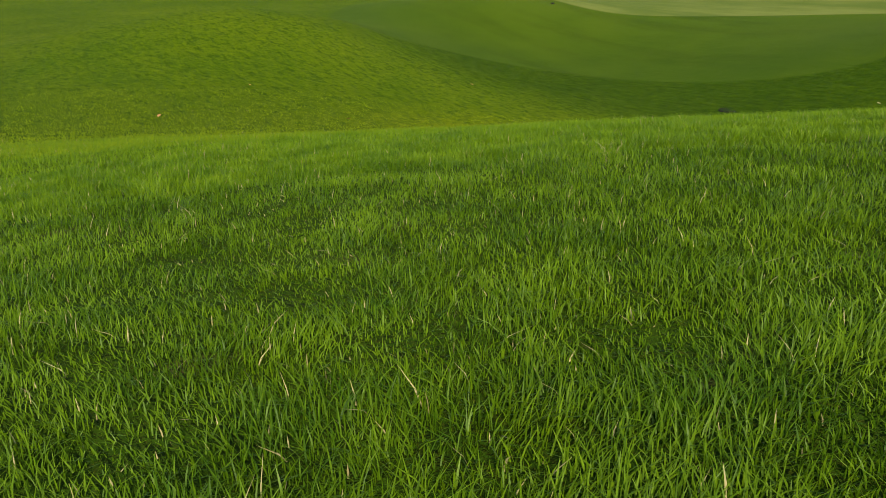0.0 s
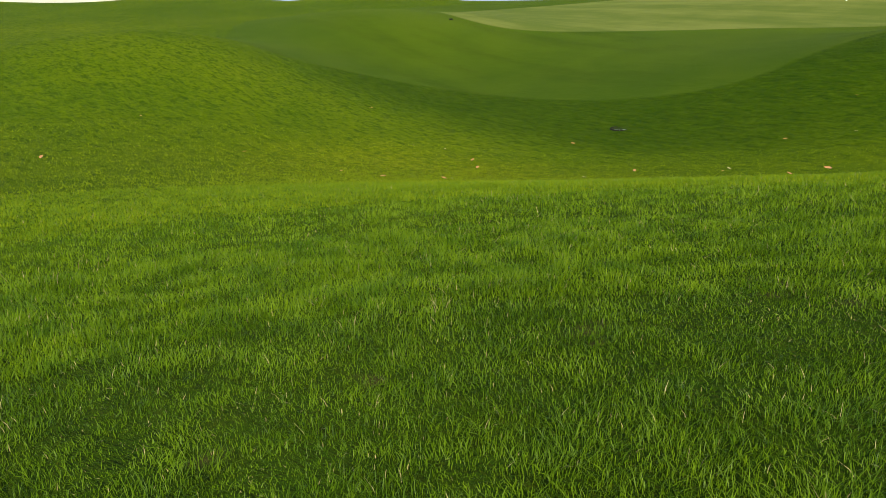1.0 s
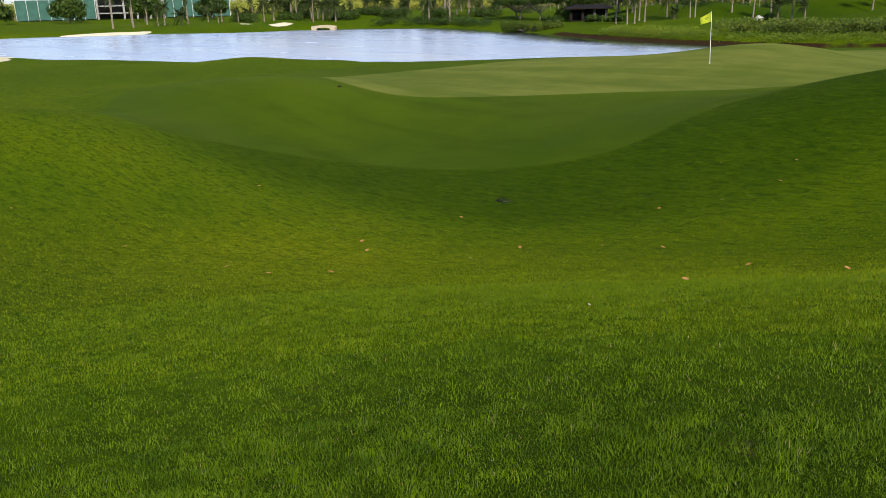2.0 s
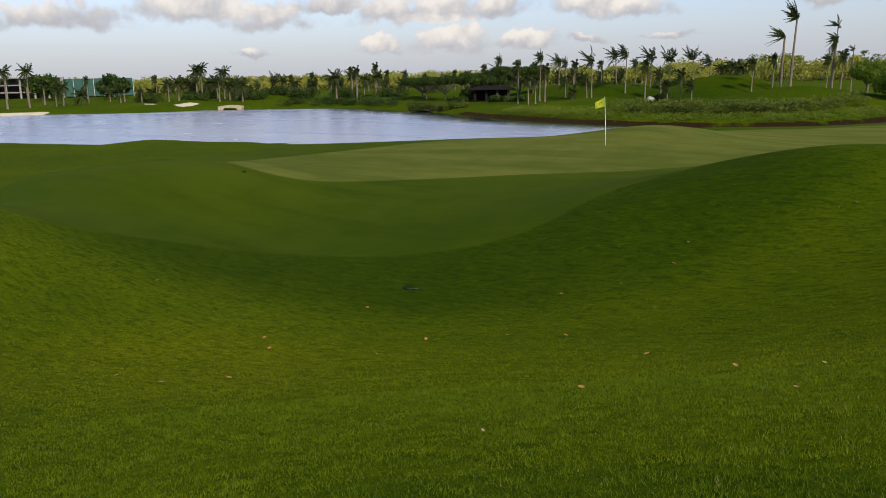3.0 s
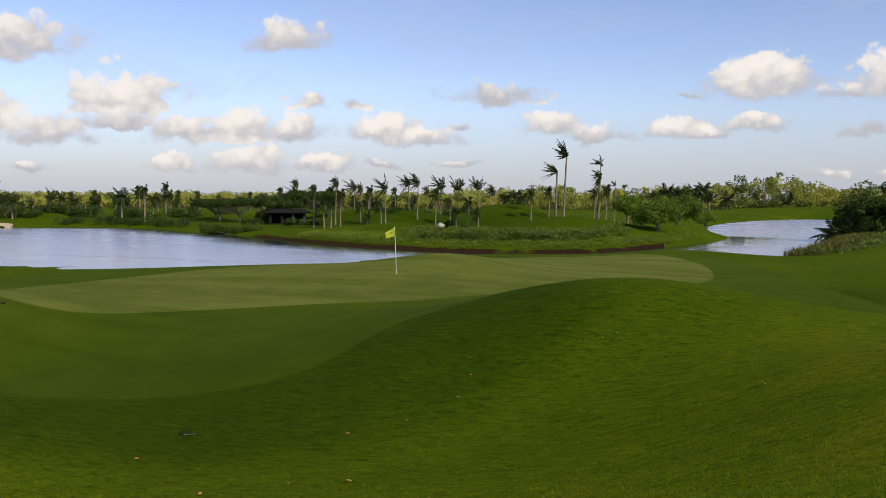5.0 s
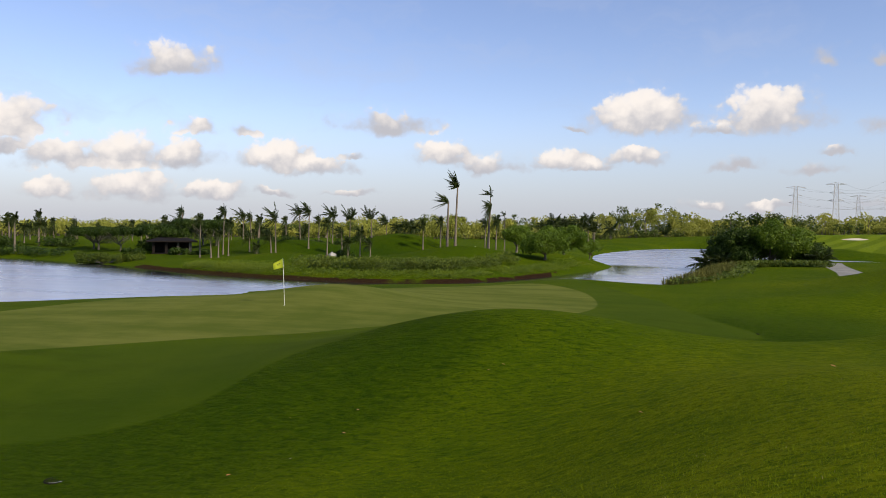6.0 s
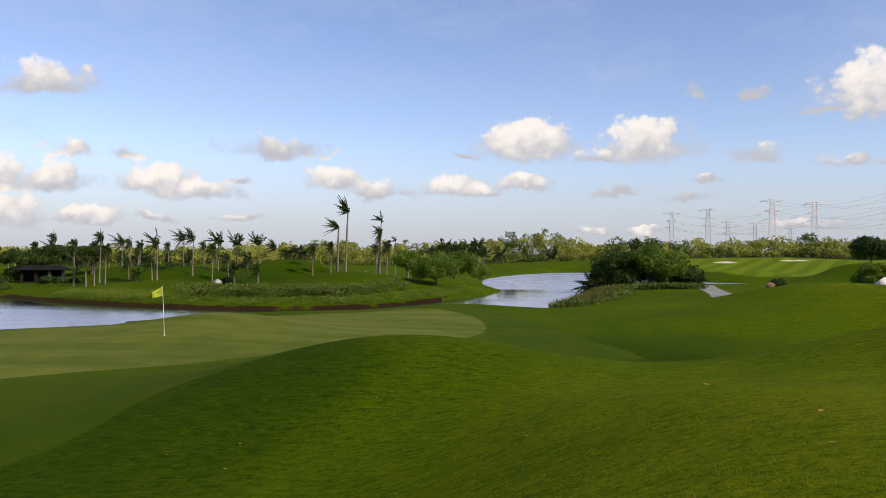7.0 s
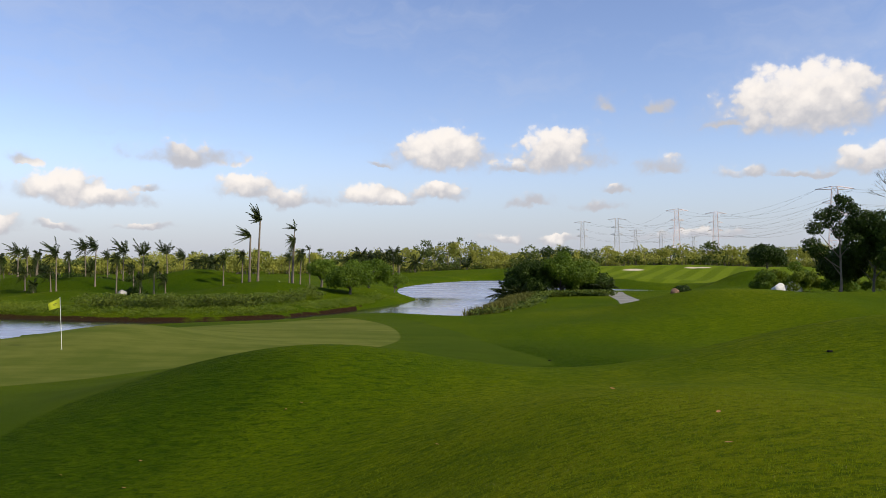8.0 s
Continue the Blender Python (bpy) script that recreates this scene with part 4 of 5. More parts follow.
# ---- planting along the shores ----
def along_shore(first, last, step, out_low, out_high, seed):
    """Places on land beside the lake's edge, between two corners of its outline."""
    pick = np.random.default_rng(seed)
    n = len(LAKE)
    run = np.array([LAKE[k % n] for k in range(first, last + 1)], float)
    lengths = np.r_[0, np.cumsum(np.linalg.norm(np.diff(run, axis=0), axis=1))]
    at = np.arange(0, lengths[-1], step)
    x, y = np.interp(at, lengths, run[:, 0]), np.interp(at, lengths, run[:, 1])
    x, y = x + pick.uniform(-out_high - 2, out_high + 2, len(at)), y + pick.uniform(-out_high - 2, out_high + 2, len(at))
    sd = edge_distance(LAKE_EDGE, x, y)
    keep = (sd > out_low) & (sd < out_high)
    if first > 28:  # the far side of the channel only
        keep &= y > np.interp(x, [-60, -29, -21, -14, -9, -5], [66, 65, 66, 69, 76.5, 82])
    return x[keep], y[keep]


def tufts(x, y, count, tall, spread, width, seed, bend=0.5):
    """Upright pointed leaves in tufts at the places given."""
    pick = np.random.default_rng(seed)
    n = len(x) * count
    bx = np.repeat(x, count) + pick.normal(0, spread, n)
    by = np.repeat(y, count) + pick.normal(0, spread, n)
    bz = land_height(bx, by) - 0.03
    h = np.repeat(pick.uniform(0.6, 1.15, len(x)), count) * tall * pick.uniform(0.5, 1.1, n)
    yaw = pick.uniform(0, 2 * np.pi, n)
    side = np.stack([np.cos(yaw), np.sin(yaw), 0 * yaw], 1) * (width * pick.uniform(0.6, 1.2, n) / 2)[:, None]
    lean = np.stack([-np.sin(yaw), np.cos(yaw), 0 * yaw], 1) * (h * bend * pick.uniform(-1, 1, n))[:, None]
    foot = np.stack([bx, by, bz], 1)
    up = np.array([0, 0, 1.0]) * h[:, None]
    v = np.stack([foot - side * 0.6, foot + side * 0.6, foot + up * 0.6 + lean * 0.4 + side, foot + up * 0.6 + lean * 0.4 - side, foot + up + lean], 1)
    k = np.arange(n)[:, None] * 5
    return v.reshape(-1, 3), (k + [0, 1, 2, 3]), (k + [3, 2, 4])


def bed(name, x, y, tall, mat, label, seed, density=26, leaf=0.16, wide=0.5):
    """A low bed of leafy plants at the places given."""
    pick = np.random.default_rng(seed)
    n = len(x) * density
    bx, by = np.repeat(x, density) + pick.normal(0, wide, n), np.repeat(y, density) + pick.normal(0, wide, n)
    top = np.repeat(pick.uniform(0.65, 1.15, len(x)), density) * tall
    bz = land_height(bx, by) + top * (pick.random(n) ** 0.6)
    keep = edge_distance(LAKE_EDGE, bx, by) > 0.4
    spots = np.stack([bx, by, bz], 1)[keep]
    v, q = leaves(spots, leaf, seed, face=np.array([0.0, -0.35, 0.9]) + 0 * spots, loose=0.5)
    ob = new(name, mesh_of(name, v, q, smooth=False, mats=[mat]))
    return tagged(ob, label, "planting", kind="stuff")


x, y = along_shore(32, 39, 0.035, 1.3, 4.6, 1)
keep = x > -50
bed("groundcover", x[keep], y[keep], 0.36, LIME_LEAF, "low yellow-green groundcover along the island bank", 1, 26, 0.095, 0.3)
x, y = along_shore(33, 38, 0.03, 4.8, 8.6, 2)
keep = (x > -36) & (x < -13.5)
bed("hedge", x[keep], y[keep], 1.15, SHRUB_LEAF, "waist-high bed of leafy green shrubs on the island bank", 2, 62, 0.14, 0.35)
x, y = along_shore(36, 40, 0.05, 1.0, 4.0, 3)
keep = (x < -37) & (x > -49)
bed("flower_bed", x[keep], y[keep], 0.75, LIME_LEAF, "knee-high yellow-green flowering plants at the water", 3, 40, 0.11, 0.35)
x, y = along_shore(39, 43, 0.10, 1.0, 4.2, 4)
keep = (x < -80) & (x > -105)
bed("hedge", x[keep], y[keep], 1.0, DARK_LEAF, "dark clipped hedge along the far lake shore", 4, 60, 0.16, 0.4)
x, y = along_shore(41, 46, 0.25, 5.0, 11.0, 5)
keep = (nearest(SANDS, x, y) > 4.5) & (np.sin(0.21 * x + 0.17 * y) > 0.25)
bed("shrub_bed", x[keep], y[keep], 0.8, DARK_LEAF, "loose dark shrubs above the far lakeside sand", 5, 40, 0.17, 0.8)

x, y = along_shore(14, 17, 0.018, 0.1, 3.8, 6)
keep = x > 1.9
v, q, t = tufts(x[keep], y[keep], 16, 0.95, 0.25, 0.06, 6)
tagged(new("reeds", mesh_of("reeds", v, q, t, smooth=False, mats=[foliage("reed", (0.045, 0.058, 0.010), (0.17, 0.155, 0.032), 0.3, 0.6)])), "tall yellow-green reeds along the spit's waterline", "reeds", kind="stuff")
x, y = along_shore(14, 17, 0.08, 3.0, 5.6, 7)
x, y = x[x > 2.5], y[x > 2.5]
bed("groundcover", x, y, 0.6, SHRUB_LEAF, "leafy green plants behind the reeds on the spit", 7, 22, 0.17, 0.35)
pick = np.random.default_rng(8)
x, y = pick.uniform(8, 21.5, 520), pick.uniform(100.5, 105, 520)
bed("shrub_bed", x, y, 0.65, SHRUB_LEAF, "low shrubs at the foot of the clump of trees", 8, 20, 0.20, 0.4)
x, y = pick.uniform(34, 46, 420), pick.uniform(84, 89, 420)
bed("shrub_bed", x, y, 0.7, SHRUB_LEAF, "dark low shrub bed on the crest of the fairway", 9, 22, 0.18, 0.35)


def shrub(x, y, wide, tall, mat, label, seed, leaf=0.18, count=2600, deep=None):
    ob = thing("shrub", x, y, ground_z(x, y) - 0.05, label, "shrub")
    pick = random.Random(seed)
    lobes = [(pick.uniform(-0.5, 0.5) * wide, pick.uniform(-0.5, 0.5) * (deep or wide) * 0.7, tall * pick.uniform(0.2, 0.6), tall * pick.uniform(0.35, 0.55)) for _ in range(max(12, int(4 * wide)))]
    spots, ways = in_crown(lobes, count, seed)
    v, q = leaves(spots, leaf, seed, face=ways)
    v[:, 2] = np.maximum(v[:, 2], 0.02)
    part("leaves", mesh_of("leaves", v, q, smooth=False, mats=[mat]), None, ob)
    stems = [tube([[0.1 * lx, 0.1 * ly, 0], [0.6 * lx, 0.6 * ly, 0.6 * lz], [lx, ly, lz]], [0.05, 0.035, 0.015], 5) for lx, ly, lz, _ in lobes]
    v, q = joined(stems)
    part("stems", mesh_of("stems", v, q, mats=[BARK]), None, ob)
    return ob


shrub(-66.5, 86.8, 8.5, 1.5, SHRUB_LEAF, "rounded green shrub mound at the lake's edge", 11, 0.13, 9000, 3.0)
for k, (sx, sy) in enumerate([(-62.5, 96.5), (-60.0, 97.5), (-69.5, 97.0)]):
    shrub(sx, sy, 2.6, 1.0, DARK_LEAF, "dark low shrub beside the pavilion", 51 + k, 0.18, 1400)
# added shrub: keeps a gap of bright sky out of the lake's reflection
shrub(-73.6, 106.6, 3.2, 2.4, DARK_LEAF, "dark tall shrub added behind the pavilion to close off a bright reflection", 54, 0.18, 2400)
shrub(-36.9, 94.3, 1.6, 1.1, DARK_LEAF, "dark round shrub beside a pale boulder", 12, 0.14, 1200)
shrub(19.6, 64.3, 0.9, 0.6, DARK_LEAF, "dark low shrub beside a brown boulder", 13, 0.10, 900)
for k, (sx, sy) in enumerate([(-50, 118), (-44, 119), (-57, 117), (-39, 122), (-63, 120)]):
    shrub(sx, sy, 6.5, 1.7, DARK_LEAF, "dark hedge clump between the island mounds", 14 + k, 0.17, 3600, 3.0)

for k, (sx, sy) in enumerate([(-132, 86), (-127, 93), (-119, 99), (-112, 106), (-121, 108), (-104, 110), (-135, 101), (-98, 116)]):
    shrub(sx, sy, 6.0, 1.9, DARK_LEAF, "dark shrubbery under the palms of the far shore", 151 + k, 0.19, 2200, 4.0)

# low palms at both ends of the clump on the spit
for lx, ly, lz, ls in ((9.0, 105.5, 2.2, 1.8), (10.2, 104.6, 1.6, 1.3), (21.8, 105.5, 1.9, 1.4)):
    base = ground_z(lx, ly)
    ob = thing("palm_shrub", lx, ly, base - 0.05, "low arching palm shrub at the edge of the clump", "palm shrub", "palm shrubs on the spit")
    v, q = tube([[0, 0, 0], [0, 0, 0.3], [0, 0, 0.7]], [0.14, 0.13, 0.08], 7)
    part("trunk", mesh_of("trunk", v, q, mats=[BARK]), None, ob)
    c = part("crown", KINDS["bushy"][0], None, ob)
    c.location, c.scale = (0, 0, 0.6), (ls, ls, ls)

# ---- more trees ----
for k, (tx, ty, tw, th) in enumerate([(-77, 104, 4.0, 3.3), (-71, 107, 4.4, 3.6), (-66, 109, 4.4, 3.7), (-62.5, 107, 2.6, 3.5), (-84, 108, 3.6, 3.1), (-88, 112, 3.4, 3.1), (-68.5, 103.8, 3.0, 3.0)]):
    broad_tree("tree", tx, ty, [(a * 1.0, b * 1.0, th * 0.84 + 0.35 * c, 0.70) for a, b, _, c in lobes_of(60 + k, tw, 0, 1, 16, 1.0)], (0.13, th * 0.45), 6500, 0.14, DARK_LEAF, "dark flat-crowned tree sheltering the pavilion", 61 + k, "trees round the pavilion")
RISE_ROW = "trees on the rise"
broad_tree("tree", 42.6, 84.0, [(0.4, 0, 10.3, 0.84), (-0.7, 0.3, 9.1, 1.01), (-2.2, 0, 9.0, 0.67), (1.1, -0.4, 9.6, 0.73), (-2.7, 0.2, 7.6, 0.84), (-3.1, 0, 5.7, 0.95), (-2.0, 0.5, 5.0, 0.9), (0, 0, 7.3, 0.9), (1.5, 0, 8.1, 1.01), (1.1, -0.5, 6.2, 1.01), (-1.4, 0, 8.1, 0.56), (-0.1, 0.2, 10.9, 0.45)], (0.13, 3.0), 5200, 0.17, DARK_LEAF, "tall open-crowned tree with pale forking branches", 71, RISE_ROW, PALE_BARK)
for k, (tx, ty, tw, low, th, tc) in enumerate([(46.6, 85, 2.2, 4.0, 9.8, 15), (48.2, 82.5, 2.0, 3.4, 9.0, 13), (49.8, 84, 2.6, 3.6, 8.4, 12), (53.0, 88, 3.2, 3.6, 8.6, 12), (45.6, 90, 1.8, 2.4, 5.6, 9), (57.5, 86, 3.2, 3.6, 8.8, 12)]):
    broad_tree("tree", tx, ty, lobes_of(80 + k, tw, low, th, tc, 1.4), (0.14, 2.6), 9000, 0.20, DARK_LEAF, "dark shady tree in the row on the rise", 81 + k, RISE_ROW)
broad_tree("tree", 57.8, 140.0, lobes_of(90, 2.4, 1.6, 4.6, 14, 1.4), (0.2, 1.6), 6000, 0.26, DARK_LEAF, "dark rounded tree at the edge of the far fairway", 91)
for k, (tx, ty, th) in enumerate([(44.6, 108, 2.8), (47.4, 106, 3.0), (49.5, 106, 3.4), (52, 103, 3.4), (55, 108, 3.9), (59, 106, 3.9), (51, 112, 4.2), (47.5, 113, 4.2)]):
    broad_tree("tree", tx, ty, lobes_of(95 + k, 1.8, 0.7, th, 10, 0.75), (0.05, 0.8), 3000, 0.17, LIME_LEAF if k % 3 else TREE_LEAF, "young yellow-green tree behind the shrub bed", 96 + k, "young trees on the rise")


def bare_tree(x, y, tall, seed):
    ob = thing("bare_tree", x, y, ground_z(x, y) - 0.05, "leafless tree with fine dark twigs", "tree")
    pick = random.Random(seed)
    pieces = [tube([[0, 0, 0], [0.1, 0, tall * 0.4], [0, 0.1, tall * 0.75]], [0.22, 0.16, 0.09], 7)]

    def grow(start, way, length, radius, depth):
        end = start + way * length
        pieces.append(tube([start, (start + end) / 2 + Vector((pick.uniform(-1, 1), pick.uniform(-1, 1), 0)) * length * 0.06, end], [radius, radius * 0.8, radius * 0.55], 4))
        if depth:
            for _ in range(3):
                turn = Vector((pick.uniform(-1, 1), pick.uniform(-1, 1), pick.uniform(-0.1, 0.9)))
                grow(end, (way + turn * 0.75).normalized(), length * 0.68, radius * 0.55, depth - 1)

    for k in range(6):
        a = 1.05 * k
        grow(Vector((0, 0, tall * (0.5 + 0.04 * k))), Vector((math.cos(a), math.sin(a), 0.8)).normalized(), tall * 0.14, 0.06, 3)
    v, q = joined([(np.array([list(p) for p in pv]), pq) for pv, pq in pieces])
    part("branches", mesh_of("branches", v, q, mats=[BARK]), None, ob)


bare_tree(48.6, 81.0, 15.5, 5)


for k, (tx, ty, th) in enumerate([(-190, 78, 5.5), (-182, 92, 6.2), (-196, 100, 6.0), (-172, 104, 5.6), (-200, 66, 5.8), (-186, 112, 5.0), (-206, 84, 6.4)]):
    broad_tree("tree", tx, ty, lobes_of(120 + k, 3.0, 1.4, th, 9, 1.6), (0.14, 1.4), 1600, 0.42, DARK_LEAF, "dark leafy tree before the unfinished building", 121 + k, "trees by the building site")

# palms on the shore before the unfinished building
for k, (px, py, top) in enumerate([(-136.5, 62.8, 8.2), (-136.0, 66.2, 8.2), (-139.5, 74.0, 5.6), (-140.0, 79.0, 6.2), (-144.0, 70.0, 5.2), (-150.0, 76.0, 5.6), (-146.0, 90.0, 5.4)]):
    c = "b" if k < 3 else "t"
    palm(px, py, top, k, KINDS[LETTERS[c]], 1.0, 0.15, RISE[c], LABELS[c])

# ---- pavilion, bridge, building ----
def build_pavilion():
    ob = thing("pavilion", -65.8, 100.5, ground_z(-65.8, 100.5) - 0.05, "dark open pavilion with a low roof on stone pillars", "pavilion", turn=32)
    ob.scale = (0.62, 0.62, 0.62)
    bm = bmesh.new()
    box(bm, -4.6, -3, 0, 4.6, 3, 0.18, 0.03)
    part("floor_slab", bm, DARK_WOOD, ob)
    for k, (cx, cy) in enumerate([(-4, -2.5), (-1.3, -2.5), (1.3, -2.5), (4, -2.5), (-4, 2.5), (4, 2.5)]):
        bm = bmesh.new()
        box(bm, cx - 0.3, cy - 0.3, 0.18, cx + 0.3, cy + 0.3, 2.7, 0.03)
        part("pillar", bm, PILLAR if k in (2, 3) else DARK_WOOD, ob)
    bm = bmesh.new()
    low = [bm.verts.new(p) for p in ((-5.6, -3.9, 2.7), (5.6, -3.9, 2.7), (5.6, 3.9, 2.7), (-5.6, 3.9, 2.7))]
    mid = [bm.verts.new(p) for p in ((-5.6, -3.9, 2.95), (5.6, -3.9, 2.95), (5.6, 3.9, 2.95), (-5.6, 3.9, 2.95))]
    top = [bm.verts.new(p) for p in ((-3.4, -0.3, 3.7), (3.4, -0.3, 3.7), (3.4, 0.3, 3.7), (-3.4, 0.3, 3.7))]
    bm.faces.new(low[::-1])
    bm.faces.new(top)
    for k in range(4):
        j = (k + 1) % 4
        bm.faces.new((low[k], low[j], mid[j], mid[k]))
        bm.faces.new((mid[k], mid[j], top[j], top[k]))
    part("roof", bm, DARK_WOOD, ob)
    bm = bmesh.new()
    box(bm, -4.2, 2.3, 0.18, 4.2, 2.42, 2.7)
    part("back_wall", bm, DARK_WOOD, ob)
    bm = bmesh.new()
    box(bm, -1.6, -0.6, 0.18, 1.6, 0.2, 1.1, 0.04)
    part("counter", bm, PILLAR, ob)


build_pavilion()


def build_bridge():
    ob = thing("bridge", -108.5, 86.0, 0.0, "small pale stone footbridge with a low arch", "bridge", turn=38)
    ob.scale = (0.46, 0.46, 0.36)
    t = np.linspace(-1, 1, 17)
    for name, y0, y1, low, high in (("deck", -1.2, 1.2, 0.75, 1.05), ("parapet", -1.4, -1.2, 0.35, 1.55), ("parapet", 1.2, 1.4, 0.35, 1.55)):
        v, q = [], []
        for k, s in enumerate(t):
            x, rise = 4.4 * s, 0.55 * (1 - s * s)
            under = rise + low if abs(s) < 0.55 else -0.3 + 0.0 * s
            under = min(under, rise + high - 0.25)
            v += [(x, y0, under), (x, y1, under), (x, y1, rise + high), (x, y0, rise + high)]
        for k in range(len(t) - 1):
            for j in range(4):
                q.append((4 * k + j, 4 * k + (j + 1) % 4, 4 * k + 4 + (j + 1) % 4, 4 * k + 4 + j))
        q += [(3, 2, 1, 0), (4 * len(t) - 4, 4 * len(t) - 3, 4 * len(t) - 2, 4 * len(t) - 1)]
        part(name, mesh_of(name, v, q, smooth=False, mats=[OLD_STONE]), None, ob)


build_bridge()


def build_site():
    """The half-finished building behind green nets."""
    ob = thing("building_under_construction", -226, 112, ground_z(-226, 112) - 0.1, "unfinished concrete building wrapped in green scaffold netting", "building", turn=60)
    for k, (a, b, h) in enumerate([(-30, -10, 5.0), (-10, 8, 5.8), (8, 26, 4.6)]):
        for s in range(3):
            z = h * (s + 1) / 3
            bm = bmesh.new()
            box(bm, a, -6, z - 0.3, b, 6, z)
            part("floor_slab", bm, CONCRETE, ob)
        for j in range(6):
            cx = a + 0.4 + (b - a - 0.8) * j / 5
            bm = bmesh.new()
            box(bm, cx - 0.25, -5.9, 0, cx + 0.25, -5.4, h)
            part("column", bm, CONCRETE, ob)
        bm = bmesh.new()
        box(bm, a, 2, 0, b, 2.3, h - 0.3)
        part("wall", bm, CONCRETE, ob)
        if k != 1:
            n = 14
            pts = [(a + (b - a) * i / n, -6.6 + 0.15 * math.sin(i * 1.7), z) for z in (0.4, h * 0.5, h + 0.6) for i in range(n + 1)]
            q = [(r * (n + 1) + i, r * (n + 1) + i + 1, (r + 1) * (n + 1) + i + 1, (r + 1) * (n + 1) + i) for r in range(2) for i in range(n)]
            part("scaffold_net", mesh_of("scaffold_net", pts, q, mats=[NET]), None, ob, "green scaffold netting")
            for i in range(0, n + 1, 2):
                v2, q2 = tube([[pts[i][0], -6.75, 0], [pts[i][0], -6.75, h * 0.5], [pts[i][0], -6.75, h + 1.0]], [0.06] * 3, 5)
                part("scaffold_pole", mesh_of("scaffold_pole", v2, q2, mats=[STEEL]), None, ob)


build_site()


# ---- boulders ----
STONE_WHITE = plain("limewashed_stone", (0.50, 0.49, 0.46), (0.72, 0.71, 0.68), 0.95, 3.0, bump=0.7)
def boulder(x, y, sx, sy, sz, mat, label, seed):
    bm = bmesh.new()
    bmesh.ops.create_icosphere(bm, subdivisions=3, radius=1.0)
    for v in bm.verts:
        k = 1 + 0.28 * noise.noise(v.co * 1.3 + Vector((seed, 0, 0))) + 0.08 * noise.noise(v.co * 4 + Vector((0, seed, 0)))
        v.co = Vector((v.co.x * sx * k, v.co.y * sy * k, max(v.co.z, -0.35) * sz * k))
    me = bpy.data.meshes.new("boulder")
    bm.to_mesh(me)
    bm.free()
    me.materials.append(mat)
    ob = new("boulder", me)
    ob.location = (x, y, ground_z(x, y) + 0.22 * sz)
    return tagged(ob, label, "boulder")


boulder(-38.1, 93.2, 0.55, 0.45, 0.45, STONE, "pale grey boulder on the island lawn", 1)
boulder(18.9, 64.0, 0.36, 0.30, 0.30, plain("brown_stone", (0.12, 0.065, 0.037), (0.26, 0.155, 0.095), 0.9, 3.0, bump=0.6), "reddish brown boulder on the crest of the fairway", 4)
for k, (wx, wy) in enumerate([(44.9, 104.8), (46.9, 105.6)]):
    boulder(wx, wy, 1.1 + 0.3 * k, 0.5, 1.2 + 0.2 * k, STONE_WHITE, "whitewashed stone lying beside the path", 7 + k)


# ---- pylons and wires ----
def pylon(x, y, tall, turn, mat, label):
    z0 = ground_z(x, y)
    ob = thing("pylon", x, y, z0, label, "pylon", "power line pylons", turn)
    def half(z):
        u = z / tall
        return 3.6 - 2.2 * u
    levels = [tall * k / 11 for k in range(12)]
    pieces = []
    corners = [(-1, -1), (1, -1), (1, 1), (-1, 1)]
    for a, b in zip(levels, levels[1:]):
        ha, hb = half(a), half(b)
        for k, (cx, cy) in enumerate(corners):
            dx, dy = corners[(k + 1) % 4]
            p, q = np.array([cx * ha, cy * ha, a]), np.array([cx * hb, cy * hb, b])
            r, s = np.array([dx * ha, dy * ha, a]), np.array([dx * hb, dy * hb, b])
            for m, n, w in ((p, q, 0.20), (p, s, 0.085), (r, q, 0.085), (q, s, 0.085)):
                pieces.append(tube([m, (m + n) / 2, n], [w] * 3, 3))
    v, q = joined(pieces)
    part("lattice_mast", mesh_of("lattice_mast", v, q, smooth=False, mats=[mat]), None, ob)
    for u, reach in ((0.66, 6.5), (0.80, 6.2), (0.96, 9.5)):
        for s in (-1, 1):
            arm = []
            tip = np.array([s * reach, 0, tall * u + 0.4])
            for sy in (-1, 1):
                for dz in (0.0, 1.8):
                    root = np.array([s * half(tall * u), sy * half(tall * u), tall * u + dz])
                    arm.append(tube([root, (root + tip) / 2, tip], [0.18] * 3, 3))
            v, q = joined(arm)
            part("cross_arm", mesh_of("cross_arm", v, q, smooth=False, mats=[mat]), None, ob)
    return ob


TOWERS = [(1031, 393, 907), (1092, 388, 850), (1125, 408, 1146), (1170, 411, 1200), (1198, 374, 717), (1267, 380, 768), (1228, 420, 1450), (1478, 327, 473)]
spots = []
for bearing, (col, _, d) in zip([math.atan((c[0] - 784) / 1389) for c in TOWERS], TOWERS):
    tx, ty = d * math.sin(bearing), d * math.cos(bearing)
    spots.append((tx, ty))
    pylon(tx, ty, 46.0 if d < 500 else 52.0, 6.0 - math.degrees(bearing), RED_STEEL if col in (1198, 1267, 1478) else STEEL, "tall lattice power pylon with three pairs of arms" if col not in (1198, 1267, 1478) else "tall red and white lattice power pylon")


